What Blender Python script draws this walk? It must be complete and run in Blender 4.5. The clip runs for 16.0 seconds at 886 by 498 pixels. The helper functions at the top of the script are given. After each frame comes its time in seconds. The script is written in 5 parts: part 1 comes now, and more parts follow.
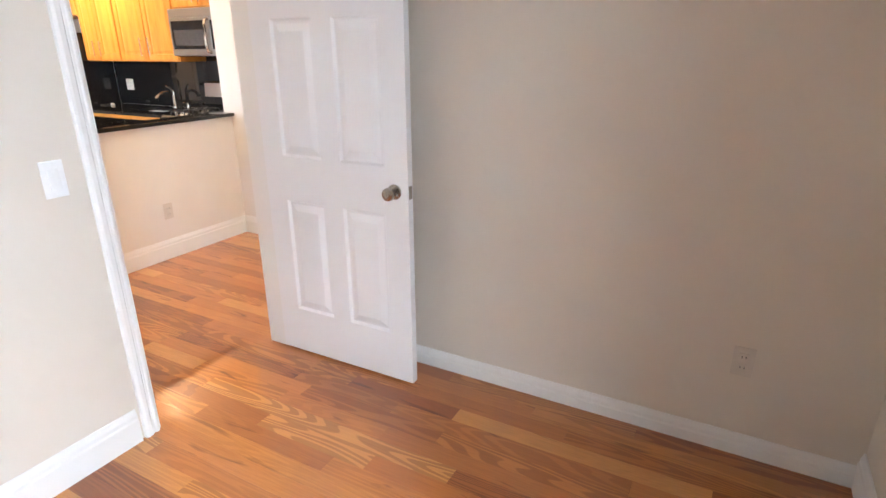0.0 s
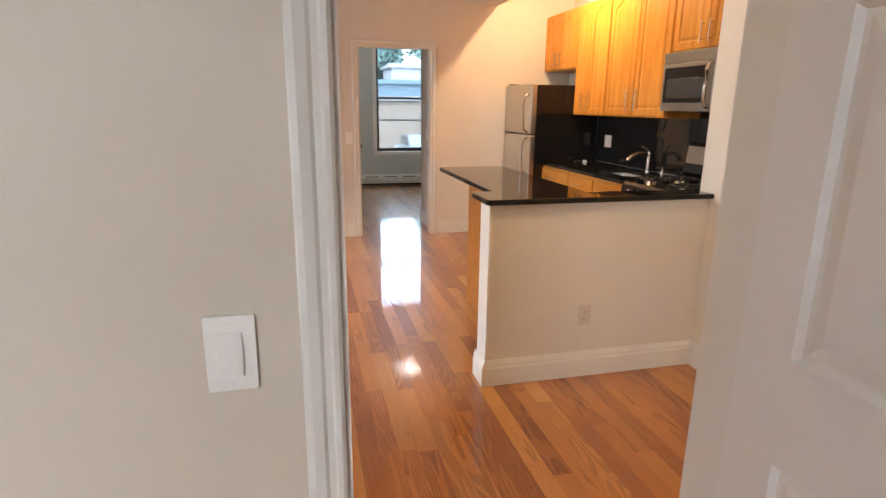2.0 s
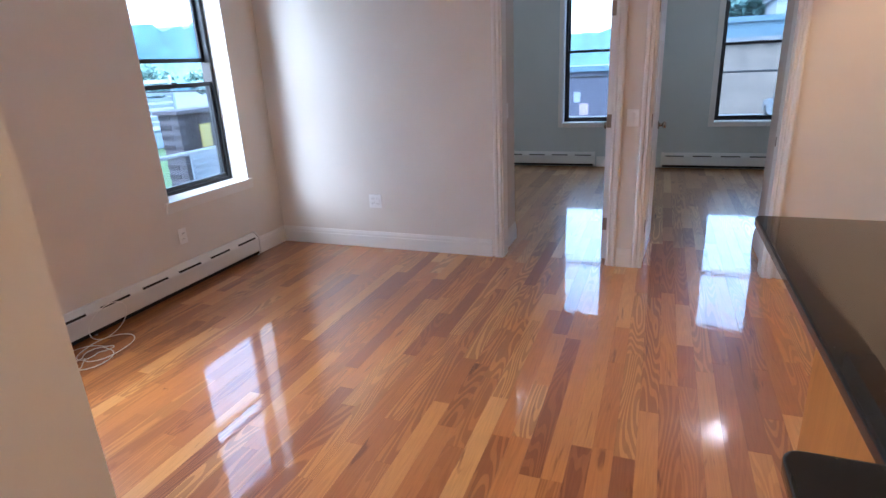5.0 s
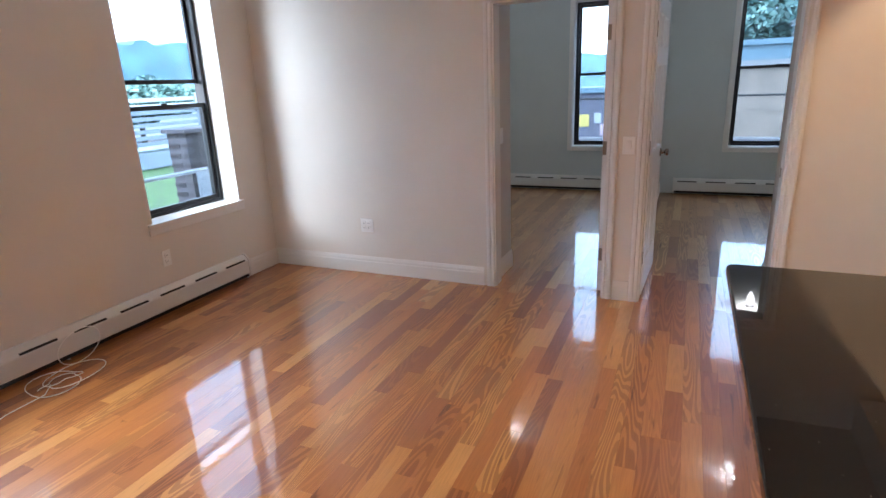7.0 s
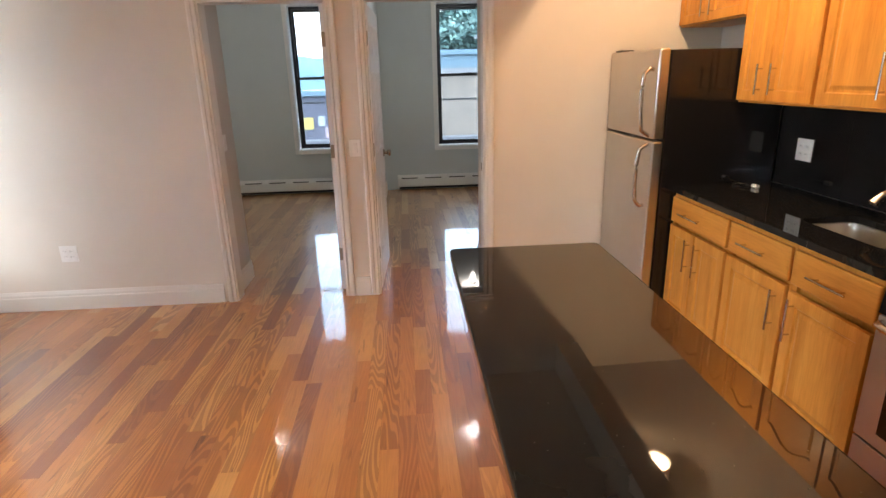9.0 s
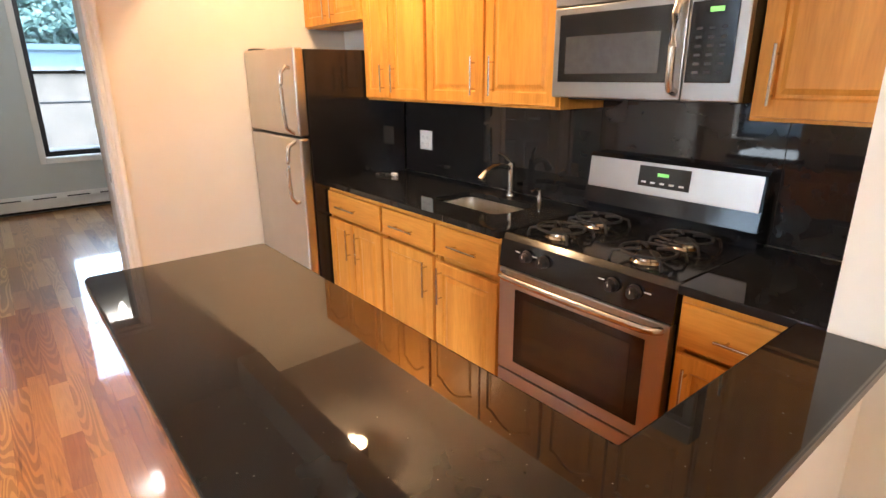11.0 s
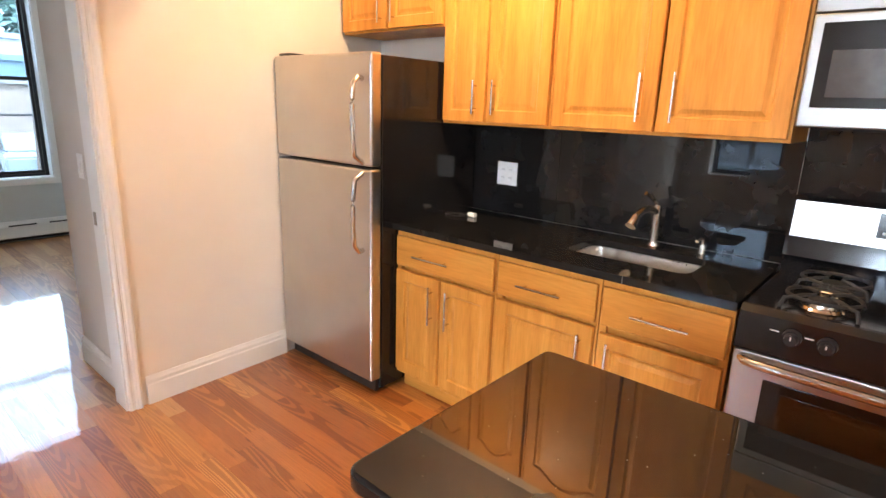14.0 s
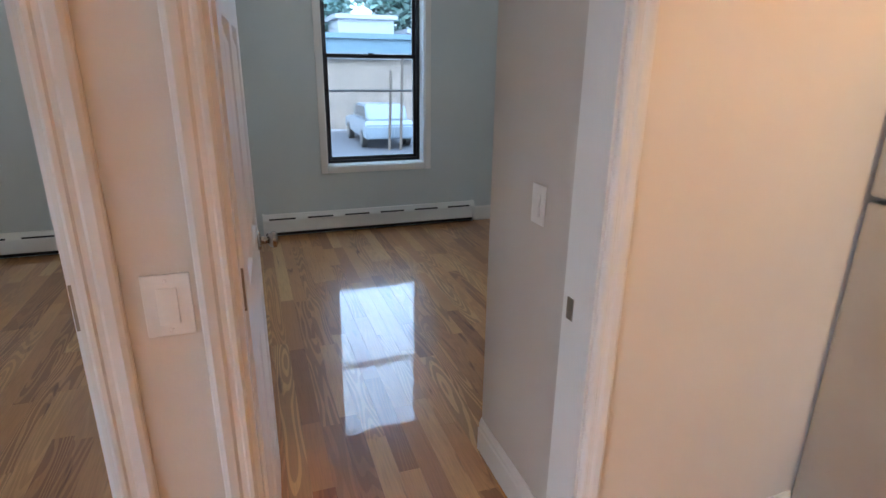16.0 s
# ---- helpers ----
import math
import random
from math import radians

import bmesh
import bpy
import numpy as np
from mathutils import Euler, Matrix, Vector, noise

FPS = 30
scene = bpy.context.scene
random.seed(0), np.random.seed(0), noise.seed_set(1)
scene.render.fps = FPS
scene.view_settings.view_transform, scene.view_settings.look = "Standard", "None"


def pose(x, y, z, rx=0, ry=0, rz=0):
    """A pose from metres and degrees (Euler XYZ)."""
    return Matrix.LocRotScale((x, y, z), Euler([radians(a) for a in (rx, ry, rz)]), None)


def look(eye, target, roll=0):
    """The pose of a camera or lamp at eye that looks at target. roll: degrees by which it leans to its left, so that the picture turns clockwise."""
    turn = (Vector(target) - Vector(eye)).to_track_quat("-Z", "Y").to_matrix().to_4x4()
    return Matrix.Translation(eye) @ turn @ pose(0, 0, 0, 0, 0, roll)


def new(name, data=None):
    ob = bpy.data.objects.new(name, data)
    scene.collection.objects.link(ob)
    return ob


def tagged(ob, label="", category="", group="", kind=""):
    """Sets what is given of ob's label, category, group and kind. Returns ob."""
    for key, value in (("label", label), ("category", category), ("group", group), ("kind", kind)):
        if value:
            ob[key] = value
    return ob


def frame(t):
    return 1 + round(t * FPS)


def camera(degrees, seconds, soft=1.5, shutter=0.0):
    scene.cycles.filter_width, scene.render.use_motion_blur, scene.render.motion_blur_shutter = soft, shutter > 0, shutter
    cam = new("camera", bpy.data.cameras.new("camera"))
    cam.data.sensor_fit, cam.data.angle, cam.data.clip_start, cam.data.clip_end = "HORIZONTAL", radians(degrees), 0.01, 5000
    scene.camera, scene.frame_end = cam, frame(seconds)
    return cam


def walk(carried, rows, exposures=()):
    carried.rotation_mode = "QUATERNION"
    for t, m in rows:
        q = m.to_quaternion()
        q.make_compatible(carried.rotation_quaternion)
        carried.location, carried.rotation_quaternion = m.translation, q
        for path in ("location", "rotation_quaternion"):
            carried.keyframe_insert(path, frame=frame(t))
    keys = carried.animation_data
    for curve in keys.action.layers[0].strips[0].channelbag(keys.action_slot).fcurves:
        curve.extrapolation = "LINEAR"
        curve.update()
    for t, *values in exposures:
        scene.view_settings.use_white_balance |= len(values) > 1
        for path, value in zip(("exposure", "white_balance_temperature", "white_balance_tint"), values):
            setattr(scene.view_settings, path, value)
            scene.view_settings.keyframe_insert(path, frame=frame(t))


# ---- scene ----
cam = camera(77.4, 16.0)
WARM = (1.0, 0.72, 0.45)
P_LIVWIN, P_BEDWIN = 108.0, 62.0
P_KITCHEN, P_HALL, P_ROOM, P_BATH, LAMP_GLOW = 13.0, 5.2, 3.6, 4.2, 4.0
PATH = [
    (0, (0.883, 0.358, 1.472), (-0.02, 2.009, 0.793), -0.3),
    (0.5, (0.703, 0.627, 1.48), (-0.585, 2.014, 0.834), -0.3),
    (1, (0.386, 0.896, 1.482), (-1.2, 1.962, 0.894), -0.4),
    (1.2, (0.275, 1.001, 1.481), (-1.398, 1.946, 0.923), -0.7),
    (1.5, (0.103, 1.178, 1.464), (-1.673, 1.94, 0.948), -0.3),
    (2, (-0.26, 1.418, 1.441), (-2.138, 1.891, 0.941), 0.7),
    (2.5, (-0.605, 1.580, 1.465), (-2.527, 1.886, 0.994), 0.1),
    (2.7, (-0.793, 1.654, 1.445), (-2.73, 1.782, 0.965), 0.0),
    (3, (-0.987, 1.772, 1.476), (-2.906, 1.591, 0.939), 0.1),
    (3.5, (-1.373, 1.848, 1.454), (-3.247, 1.468, 0.868), 0.0),
    (4, (-1.762, 1.92, 1.439), (-3.625, 1.48, 0.861), -0.6),
    (4.5, (-2.029, 2.045, 1.518), (-3.83, 1.45, 0.886), -2.0),
    (5, (-2.313, 2.088, 1.515), (-4.074, 1.384, 0.878), -2.9),
    (5.2, (-2.419, 2.086, 1.529), (-4.161, 1.329, 0.903), -3.2),
    (7.3, (-2.553, 2.268, 1.54), (-4.309, 1.497, 0.974), -2.1),
    (7.5, (-2.545, 2.265, 1.548), (-4.338, 1.593, 0.971), -1.9),
    (8, (-2.53, 2.258, 1.546), (-4.398, 1.851, 0.96), -1.8),
    (8.5, (-2.521, 2.261, 1.548), (-4.426, 2.111, 0.958), -1.8),
    (9, (-2.514, 2.261, 1.552), (-4.42, 2.377, 0.957), -1.5),
    (9.5, (-2.511, 2.265, 1.549), (-4.383, 2.648, 0.957), -1.3),
    (10, (-2.533, 2.282, 1.538), (-4.319, 2.963, 0.95), -1.3),
    (12.3, (-2.78, 2.245, 1.49), (-3.99, 3.711, 0.868), 0.8),
    (12.5, (-2.877, 2.262, 1.485), (-4.1, 3.713, 0.853), 0.7),
    (13, (-3.131, 2.153, 1.502), (-4.306, 3.643, 0.87), 1.5),
    (13.5, (-3.44, 1.983, 1.494), (-4.532, 3.553, 0.91), 1.4),
    (14, (-3.778, 2.001, 1.459), (-5.043, 3.465, 0.954), 1.9),
    (14.5, (-4.277, 1.866, 1.515), (-5.791, 3.105, 1.102), 2.7),
    (15, (-4.64, 1.826, 1.516), (-6.294, 2.872, 1.105), 1.7),
    (15.5, (-5.019, 1.957, 1.528), (-6.794, 2.711, 0.997), 0.6),
    (16, (-5.404, 2.067, 1.507), (-7.195, 2.695, 0.875), 0.7),
]
EXPOSURES = [(0, 3.2, 6800, 14), (0.5, 3.0, 6700, 12), (1, 2.7, 6700, 13), (1.5, 2.5, 6800, 14), (2, 2.25, 8000, 17), (2.7, 2.2, 7800, 16), (3.1, 2.3, 6500, 14), (3.5, 2.3, 5700, 14), (4, 2.1, 5700, 15), (5.2, 1.9, 5900, 15), (7.3, 1.85, 6600, 13), (8, 1.9, 7200, 13), (9, 2.15, 7500, 14), (10.2, 2.5, 7400, 14), (12.3, 3.05, 7800, 18), (14, 2.8, 7000, 14), (14.5, 2.5, 6300, 13), (15, 2.15, 6300, 13), (16, 2.1, 6500, 13)]
walk(cam, [(t, look(eye, target, roll)) for t, eye, target, roll in PATH], EXPOSURES)

# ---- light ----
world = bpy.data.worlds.new("daylight")
scene.world = world
world.use_nodes = True
wn = world.node_tree
sky = wn.nodes.new("ShaderNodeTexSky")
sky.sky_type = "NISHITA"
sky.sun_disc = False
sky.sun_elevation, sky.sun_rotation = radians(40), radians(135)
sky.air_density, sky.dust_density, sky.ozone_density = 1.0, 2.0, 1.5
cloud = wn.nodes.new("ShaderNodeMix")  # bright even cloud over the clear sky
cloud.data_type, cloud.blend_type = "RGBA", "ADD"
cloud.inputs[0].default_value = 1.0
cloud.inputs[7].default_value = (9.0, 12.0, 15.5, 1)
wn.links.new(sky.outputs[0], cloud.inputs[6])
wn.links.new(cloud.outputs[2], wn.nodes["Background"].inputs[0])
wn.nodes["Background"].inputs[1].default_value = 0.15

sun = new("sun", bpy.data.lights.new("sun", "SUN"))
sun.data.energy, sun.data.angle, sun.data.color = 0.4, radians(35), (0.88, 0.94, 1.0)
sun.matrix_world = look((10, -10, 11.9), (0, 0, 0))

# skylight falling in through the windows that stay behind the walk
for name, eye, aim, width, power in (("living_daylight", (-3.55, -2.3, 2.7), (-3.65, 0.8, 0.2), 1.3, P_LIVWIN), ("bedroom_daylight", (2.3, -0.6, 2.7), (-0.4, 1.2, 0.2), 2.2, P_BEDWIN)):
    lamp = new(name, bpy.data.lights.new(name, "AREA"))
    lamp.data.shape, lamp.data.size, lamp.data.size_y = "RECTANGLE", width, 2.6
    lamp.data.energy, lamp.data.color = power, (0.78, 0.89, 1.0)
    lamp.matrix_world = look(eye, aim)

# ---- small tools ----
CEIL = 2.75


def add_box(bm, x0, x1, y0, y1, z0, z1, bevel=0.0, seg=2):
    """Adds one box to bm, its edges rounded by bevel."""
    g = bmesh.ops.create_cube(bm, size=1.0)
    vs = g["verts"]
    for v in vs:
        v.co = Vector(((x0 + x1) / 2 + v.co.x * abs(x1 - x0), (y0 + y1) / 2 + v.co.y * abs(y1 - y0), (z0 + z1) / 2 + v.co.z * abs(z1 - z0)))
    if bevel > 0:
        es = list({e for v in vs for e in v.link_edges})
        bmesh.ops.bevel(bm, geom=es, offset=bevel, segments=seg, profile=0.5, affect="EDGES")
    return bm


def box(x0, x1, y0, y1, z0, z1, bevel=0.0, seg=2):
    return add_box(bmesh.new(), x0, x1, y0, y1, z0, z1, bevel, seg)


def add_cyl(bm, p, q, r, r2=None, n=20):
    """A capped cylinder or cone from p to q."""
    p, q = Vector(p), Vector(q)
    d = q - p
    m = Matrix.Translation((p + q) / 2) @ d.to_track_quat("Z", "Y").to_matrix().to_4x4()
    bmesh.ops.create_cone(bm, cap_ends=True, segments=n, radius1=r, radius2=r if r2 is None else r2, depth=d.length, matrix=m)
    return bm


def add_tube(bm, pts, r, n=10):
    """A round tube along pts with capped ends."""
    pts = [Vector(p) for p in pts]
    rings = []
    up = Vector((0, 0, 1))
    for i, p in enumerate(pts):
        d = (pts[min(i + 1, len(pts) - 1)] - pts[max(i - 1, 0)]).normalized()
        side = d.cross(up)
        if side.length < 0.05:
            side = d.cross(Vector((0, 1, 0.01)))
        side.normalize()
        top = side.cross(d).normalized()
        rings.append([bm.verts.new(p + (math.cos(a) * side + math.sin(a) * top) * r) for a in [2 * math.pi * k / n for k in range(n)]])
    for a, b in zip(rings, rings[1:]):
        for k in range(n):
            bm.faces.new((a[k], a[(k + 1) % n], b[(k + 1) % n], b[k]))
    bm.faces.new(rings[0][::-1])
    bm.faces.new(rings[-1])
    bmesh.ops.recalc_face_normals(bm, faces=bm.faces[:])
    return bm


def add_prism(bm, pts, axis, a0, a1):
    """Extrudes a 2D outline along axis ('x', 'y' or 'z') from a0 to a1."""
    def at(p, a):
        return {"x": (a, p[0], p[1]), "y": (p[0], a, p[1]), "z": (p[0], p[1], a)}[axis]
    lo = [bm.verts.new(at(p, a0)) for p in pts]
    hi = [bm.verts.new(at(p, a1)) for p in pts]
    n = len(pts)
    fs = [bm.faces.new(lo), bm.faces.new(hi[::-1])]
    for k in range(n):
        fs.append(bm.faces.new((lo[k], lo[(k + 1) % n], hi[(k + 1) % n], hi[k])))
    bmesh.ops.recalc_face_normals(bm, faces=fs)
    return bm


def mesh_of(bm, material, smooth=True):
    me = bpy.data.meshes.new("mesh")
    bm.to_mesh(me)
    bm.free()
    me.materials.append(material)
    if smooth:
        me.shade_smooth()
        me.set_sharp_from_angle(angle=radians(35))
        # broad faces stay flat beside their rounded edges
        if any(f.area > 0.004 for f in me.polygons):
            ns = [tuple(n.vector) for n in me.corner_normals]
            for f in me.polygons:
                if f.area > 0.004:
                    for k in f.loop_indices:
                        ns[k] = tuple(f.normal)
            me.normals_split_custom_set(ns)
    return me


def part(name, bm, material, parent, label="", smooth=True):
    """Links bm as one mesh under a thing or part; bm is in world places, the parent stands at its own."""
    ob = new(name, mesh_of(bm, material, smooth))
    ob.parent = parent
    if parent.parent is None:
        ob.matrix_parent_inverse = Matrix.Translation(-parent.location)
    if label:
        ob["label"] = label
    return ob


def thing(name, loc, label, category, group=""):
    ob = new(name)
    ob.empty_display_size = 0.1
    ob.location = loc
    return tagged(ob, label, category, group)


def solid(name, bm, material, label, category, group="", kind="", smooth=True):
    """A thing, or a piece of the setting, that is one mesh."""
    return tagged(new(name, mesh_of(bm, material, smooth)), label, category, group, kind)


def wall(name, axis, p0, p1, a0, a1, z0, z1, material, label, holes=()):
    """A wall between planes p0 and p1 across axis, from a0 to a1 along it, with holes (b0, b1, c0, c1) right through."""
    us = sorted({a0, a1, *[h for o in holes for h in o[:2]]})
    vs = sorted({z0, z1, *[h for o in holes for h in o[2:]]})
    us, vs = [u for u in us if a0 <= u <= a1], [v for v in vs if z0 <= v <= z1]
    full = {}
    for i in range(len(us) - 1):
        for j in range(len(vs) - 1):
            cu, cv = (us[i] + us[i + 1]) / 2, (vs[j] + vs[j + 1]) / 2
            full[i, j] = not any(o[0] < cu < o[1] and o[2] < cv < o[3] for o in holes)
    bm = bmesh.new()
    made = {}

    def v(i, j, k):
        key = (i, j, k)
        if key not in made:
            p = (p0, p1)[k]
            made[key] = bm.verts.new((p, us[i], vs[j]) if axis == "x" else (us[i], p, vs[j]))
        return made[key]
    for (i, j), f in full.items():
        if not f:
            continue
        bm.faces.new((v(i, j, 0), v(i + 1, j, 0), v(i + 1, j + 1, 0), v(i, j + 1, 0)))
        bm.faces.new((v(i, j, 1), v(i, j + 1, 1), v(i + 1, j + 1, 1), v(i + 1, j, 1)))
        for di, dj, a, b in ((-1, 0, (i, j), (i, j + 1)), (1, 0, (i + 1, j), (i + 1, j + 1)), (0, -1, (i, j), (i + 1, j)), (0, 1, (i, j + 1), (i + 1, j + 1))):
            if not full.get((i + di, j + dj), False):
                bm.faces.new((v(*a, 0), v(*b, 0), v(*b, 1), v(*a, 1)))
    bmesh.ops.recalc_face_normals(bm, faces=bm.faces[:])
    return solid(name, bm, material, label, "wall", kind="structure", smooth=False)


# ---- materials ----
def nodes_of(name):
    m = bpy.data.materials.new(name)
    m.use_nodes = True
    nt = m.node_tree
    return m, nt, nt.nodes["Principled BSDF"]


def add_node(nt, kind, **props):
    n = nt.nodes.new(kind)
    for k, val in props.items():
        if k == "blend_type":
            n.blend_type = val
        elif k == "data_type":
            n.data_type = val
        elif k == "operation":
            n.operation = val
    return n


def noise_tex(nt, scale, detail=4.0, rough=0.55, coords="Position", stretch=(1, 1, 1)):
    geo = nt.nodes.new("ShaderNodeNewGeometry")
    mp = nt.nodes.new("ShaderNodeMapping")
    mp.inputs["Scale"].default_value = stretch
    nt.links.new(geo.outputs["Position"], mp.inputs["Vector"])
    n = nt.nodes.new("ShaderNodeTexNoise")
    n.inputs["Scale"].default_value, n.inputs["Detail"].default_value, n.inputs["Roughness"].default_value = scale, detail, rough
    nt.links.new(mp.outputs[0], n.inputs["Vector"])
    return n


def ramp(nt, fac, stops):
    r = nt.nodes.new("ShaderNodeValToRGB")
    while len(r.color_ramp.elements) < len(stops):
        r.color_ramp.elements.new(0.5)
    for e, (pos, col) in zip(r.color_ramp.elements, stops):
        e.position, e.color = pos, (*col, 1)
    nt.links.new(fac, r.inputs[0])
    return r


def bumped(nt, bsdf, height, strength, distance):
    b = nt.nodes.new("ShaderNodeBump")
    b.inputs["Strength"].default_value, b.inputs["Distance"].default_value = strength, distance
    nt.links.new(height, b.inputs["Height"])
    nt.links.new(b.outputs[0], bsdf.inputs["Normal"])
    return b


def painted(name, col, rough=0.5, fine=140.0, bump=0.12, spread=0.05, spec=0.4):
    """Rolled or brushed paint: faint blotches, an orange-peel relief, uneven sheen."""
    m, nt, b = nodes_of(name)
    big = noise_tex(nt, 1.3, 5)
    lo = tuple(c * (1 - spread) for c in col)
    hi = tuple(min(1, c * (1 + spread * 0.5)) for c in col)
    r = ramp(nt, big.outputs[0], [(0.3, lo), (0.7, hi)])
    nt.links.new(r.outputs[0], b.inputs["Base Color"])
    rr = ramp(nt, noise_tex(nt, 6, 3).outputs[0], [(0.3, (rough * 0.85,) * 3), (0.7, (min(1, rough * 1.1),) * 3)])
    nt.links.new(rr.outputs[0], b.inputs["Roughness"])
    b.inputs["Specular IOR Level"].default_value = spec
    bumped(nt, b, noise_tex(nt, fine, 3).outputs[0], bump, 0.002)
    return m


def metal(name, col, rough, streak=(1, 1, 1), scale=200.0, amount=0.12, aniso=0.0):
    m, nt, b = nodes_of(name)
    b.inputs["Metallic"].default_value = 1.0
    n = noise_tex(nt, scale, 4, stretch=streak)
    big = noise_tex(nt, 2.5, 5)
    r = ramp(nt, big.outputs[0], [(0.3, tuple(c * 0.88 for c in col)), (0.7, col)])
    nt.links.new(r.outputs[0], b.inputs["Base Color"])
    rr = ramp(nt, n.outputs[0], [(0.25, (max(0.02, rough - amount),) * 3), (0.75, (rough + amount,) * 3)])
    nt.links.new(rr.outputs[0], b.inputs["Roughness"])
    bumped(nt, b, n.outputs[0], 0.02, 0.0005)
    return m


def plain(name, col, rough=0.5, metallic=0.0, spec=0.5, spread=0.1, scale=30.0):
    m, nt, b = nodes_of(name)
    n = noise_tex(nt, scale, 4)
    r = ramp(nt, n.outputs[0], [(0.3, tuple(c * (1 - spread) for c in col)), (0.7, tuple(min(1, c * (1 + spread)) for c in col))])
    nt.links.new(r.outputs[0], b.inputs["Base Color"])
    rr = ramp(nt, n.outputs[0], [(0.3, (rough * 0.85,) * 3), (0.7, (min(1.0, rough * 1.15),) * 3)])
    nt.links.new(rr.outputs[0], b.inputs["Roughness"])
    b.inputs["Metallic"].default_value, b.inputs["Specular IOR Level"].default_value = metallic, spec
    return m


def glowing(name, col, strength):
    m, nt, b = nodes_of(name)
    b.inputs["Base Color"].default_value = (*col, 1)
    b.inputs["Emission Color"].default_value = (*col, 1)
    b.inputs["Emission Strength"].default_value = strength
    return m


def glassy(name, tint=(1, 1, 1), rough=0.0):
    m, nt, b = nodes_of(name)
    b.inputs["Base Color"].default_value = (*tint, 1)
    b.inputs["Roughness"].default_value = rough
    b.inputs["IOR"].default_value = 1.45
    b.inputs["Transmission Weight"].default_value = 1.0
    return m


def oak_floor(name, tones):
    """Clear-varnished strip oak: each plank its own tone, cathedral grain along x, wavy gloss."""
    m, nt, b = nodes_of(name)
    L = nt.links.new
    geo, obj = nt.nodes.new("ShaderNodeNewGeometry"), nt.nodes.new("ShaderNodeObjectInfo")
    add = add_node(nt, "ShaderNodeMath", operation="ADD")
    L(obj.outputs["Random"], add.inputs[0])
    L(geo.outputs["Random Per Island"], add.inputs[1])
    fr = add_node(nt, "ShaderNodeMath", operation="FRACT")
    L(add.outputs[0], fr.inputs[0])
    mul = add_node(nt, "ShaderNodeMath", operation="MULTIPLY")
    mul.inputs[1].default_value = 57.0
    L(fr.outputs[0], mul.inputs[0])
    off = nt.nodes.new("ShaderNodeCombineXYZ")
    for k in range(3):
        L(mul.outputs[0], off.inputs[k])
    vadd = add_node(nt, "ShaderNodeVectorMath", operation="ADD")
    L(geo.outputs["Position"], vadd.inputs[0])
    L(off.outputs[0], vadd.inputs[1])
    mp = nt.nodes.new("ShaderNodeMapping")
    mp.inputs["Scale"].default_value = (0.75, 8.0, 1.0)
    L(vadd.outputs[0], mp.inputs["Vector"])
    warp = nt.nodes.new("ShaderNodeTexNoise")
    warp.inputs["Scale"].default_value, warp.inputs["Detail"].default_value = 1.0, 1.2
    L(mp.outputs[0], warp.inputs["Vector"])
    wave = nt.nodes.new("ShaderNodeMath")
    wave.operation = "MULTIPLY"
    wave.inputs[1].default_value = 120.0
    L(warp.outputs[0], wave.inputs[0])
    sine = add_node(nt, "ShaderNodeMath", operation="SINE")
    L(wave.outputs[0], sine.inputs[0])
    fine = nt.nodes.new("ShaderNodeTexNoise")
    fine.inputs["Scale"].default_value, fine.inputs["Detail"].default_value = 22.0, 5.0
    mp2 = nt.nodes.new("ShaderNodeMapping")
    mp2.inputs["Scale"].default_value = (0.35, 9.0, 1.0)
    L(vadd.outputs[0], mp2.inputs["Vector"])
    L(mp2.outputs[0], fine.inputs["Vector"])
    tone = ramp(nt, fr.outputs[0], tones)
    mul2 = add_node(nt, "ShaderNodeMath", operation="MULTIPLY")
    mul2.inputs[1].default_value = 7.31
    L(fr.outputs[0], mul2.inputs[0])
    fr2 = add_node(nt, "ShaderNodeMath", operation="FRACT")
    L(mul2.outputs[0], fr2.inputs[0])
    grain = ramp(nt, sine.outputs[0], [(0.0, (0.55, 0.47, 0.40)), (0.38, (1, 1, 1))])
    pores = ramp(nt, fine.outputs[0], [(0.32, (0.62, 0.55, 0.5)), (0.55, (1, 1, 1))])
    blot = ramp(nt, noise_tex(nt, 2.2, 4).outputs[0], [(0.3, (0.88, 0.86, 0.84)), (0.65, (1.04, 1.04, 1.04))])
    mp3 = nt.nodes.new("ShaderNodeMapping")  # sparse dark mineral streaks and knots
    mp3.inputs["Scale"].default_value = (1.0, 9.0, 1.0)
    L(vadd.outputs[0], mp3.inputs["Vector"])
    knot = nt.nodes.new("ShaderNodeTexNoise")
    knot.inputs["Scale"].default_value, knot.inputs["Detail"].default_value, knot.inputs["Distortion"].default_value = 2.4, 3.0, 0.8
    L(mp3.outputs[0], knot.inputs["Vector"])
    streak = ramp(nt, knot.outputs[0], [(0.645, (1, 1, 1)), (0.72, (0.36, 0.27, 0.22))])
    shown = ramp(nt, fr2.outputs[0], [(0.3, (0.1,) * 3), (0.85, (0.75,) * 3)])
    last = tone.outputs[0]
    for other, f in ((grain, 0.6), (pores, 0.35), (blot, 0.8), (streak, 0.75)):
        mx = nt.nodes.new("ShaderNodeMix")
        mx.data_type, mx.blend_type = "RGBA", "MULTIPLY"
        mx.inputs[0].default_value = f
        if other is grain:
            L(shown.outputs[0], mx.inputs[0])
        L(last, mx.inputs[6])
        L(other.outputs[0], mx.inputs[7])
        last = mx.outputs[2]
    L(last, b.inputs["Base Color"])
    b.inputs["Roughness"].default_value = 0.35
    b.inputs["Coat Weight"].default_value = 1.0
    b.inputs["Coat IOR"].default_value = 1.5
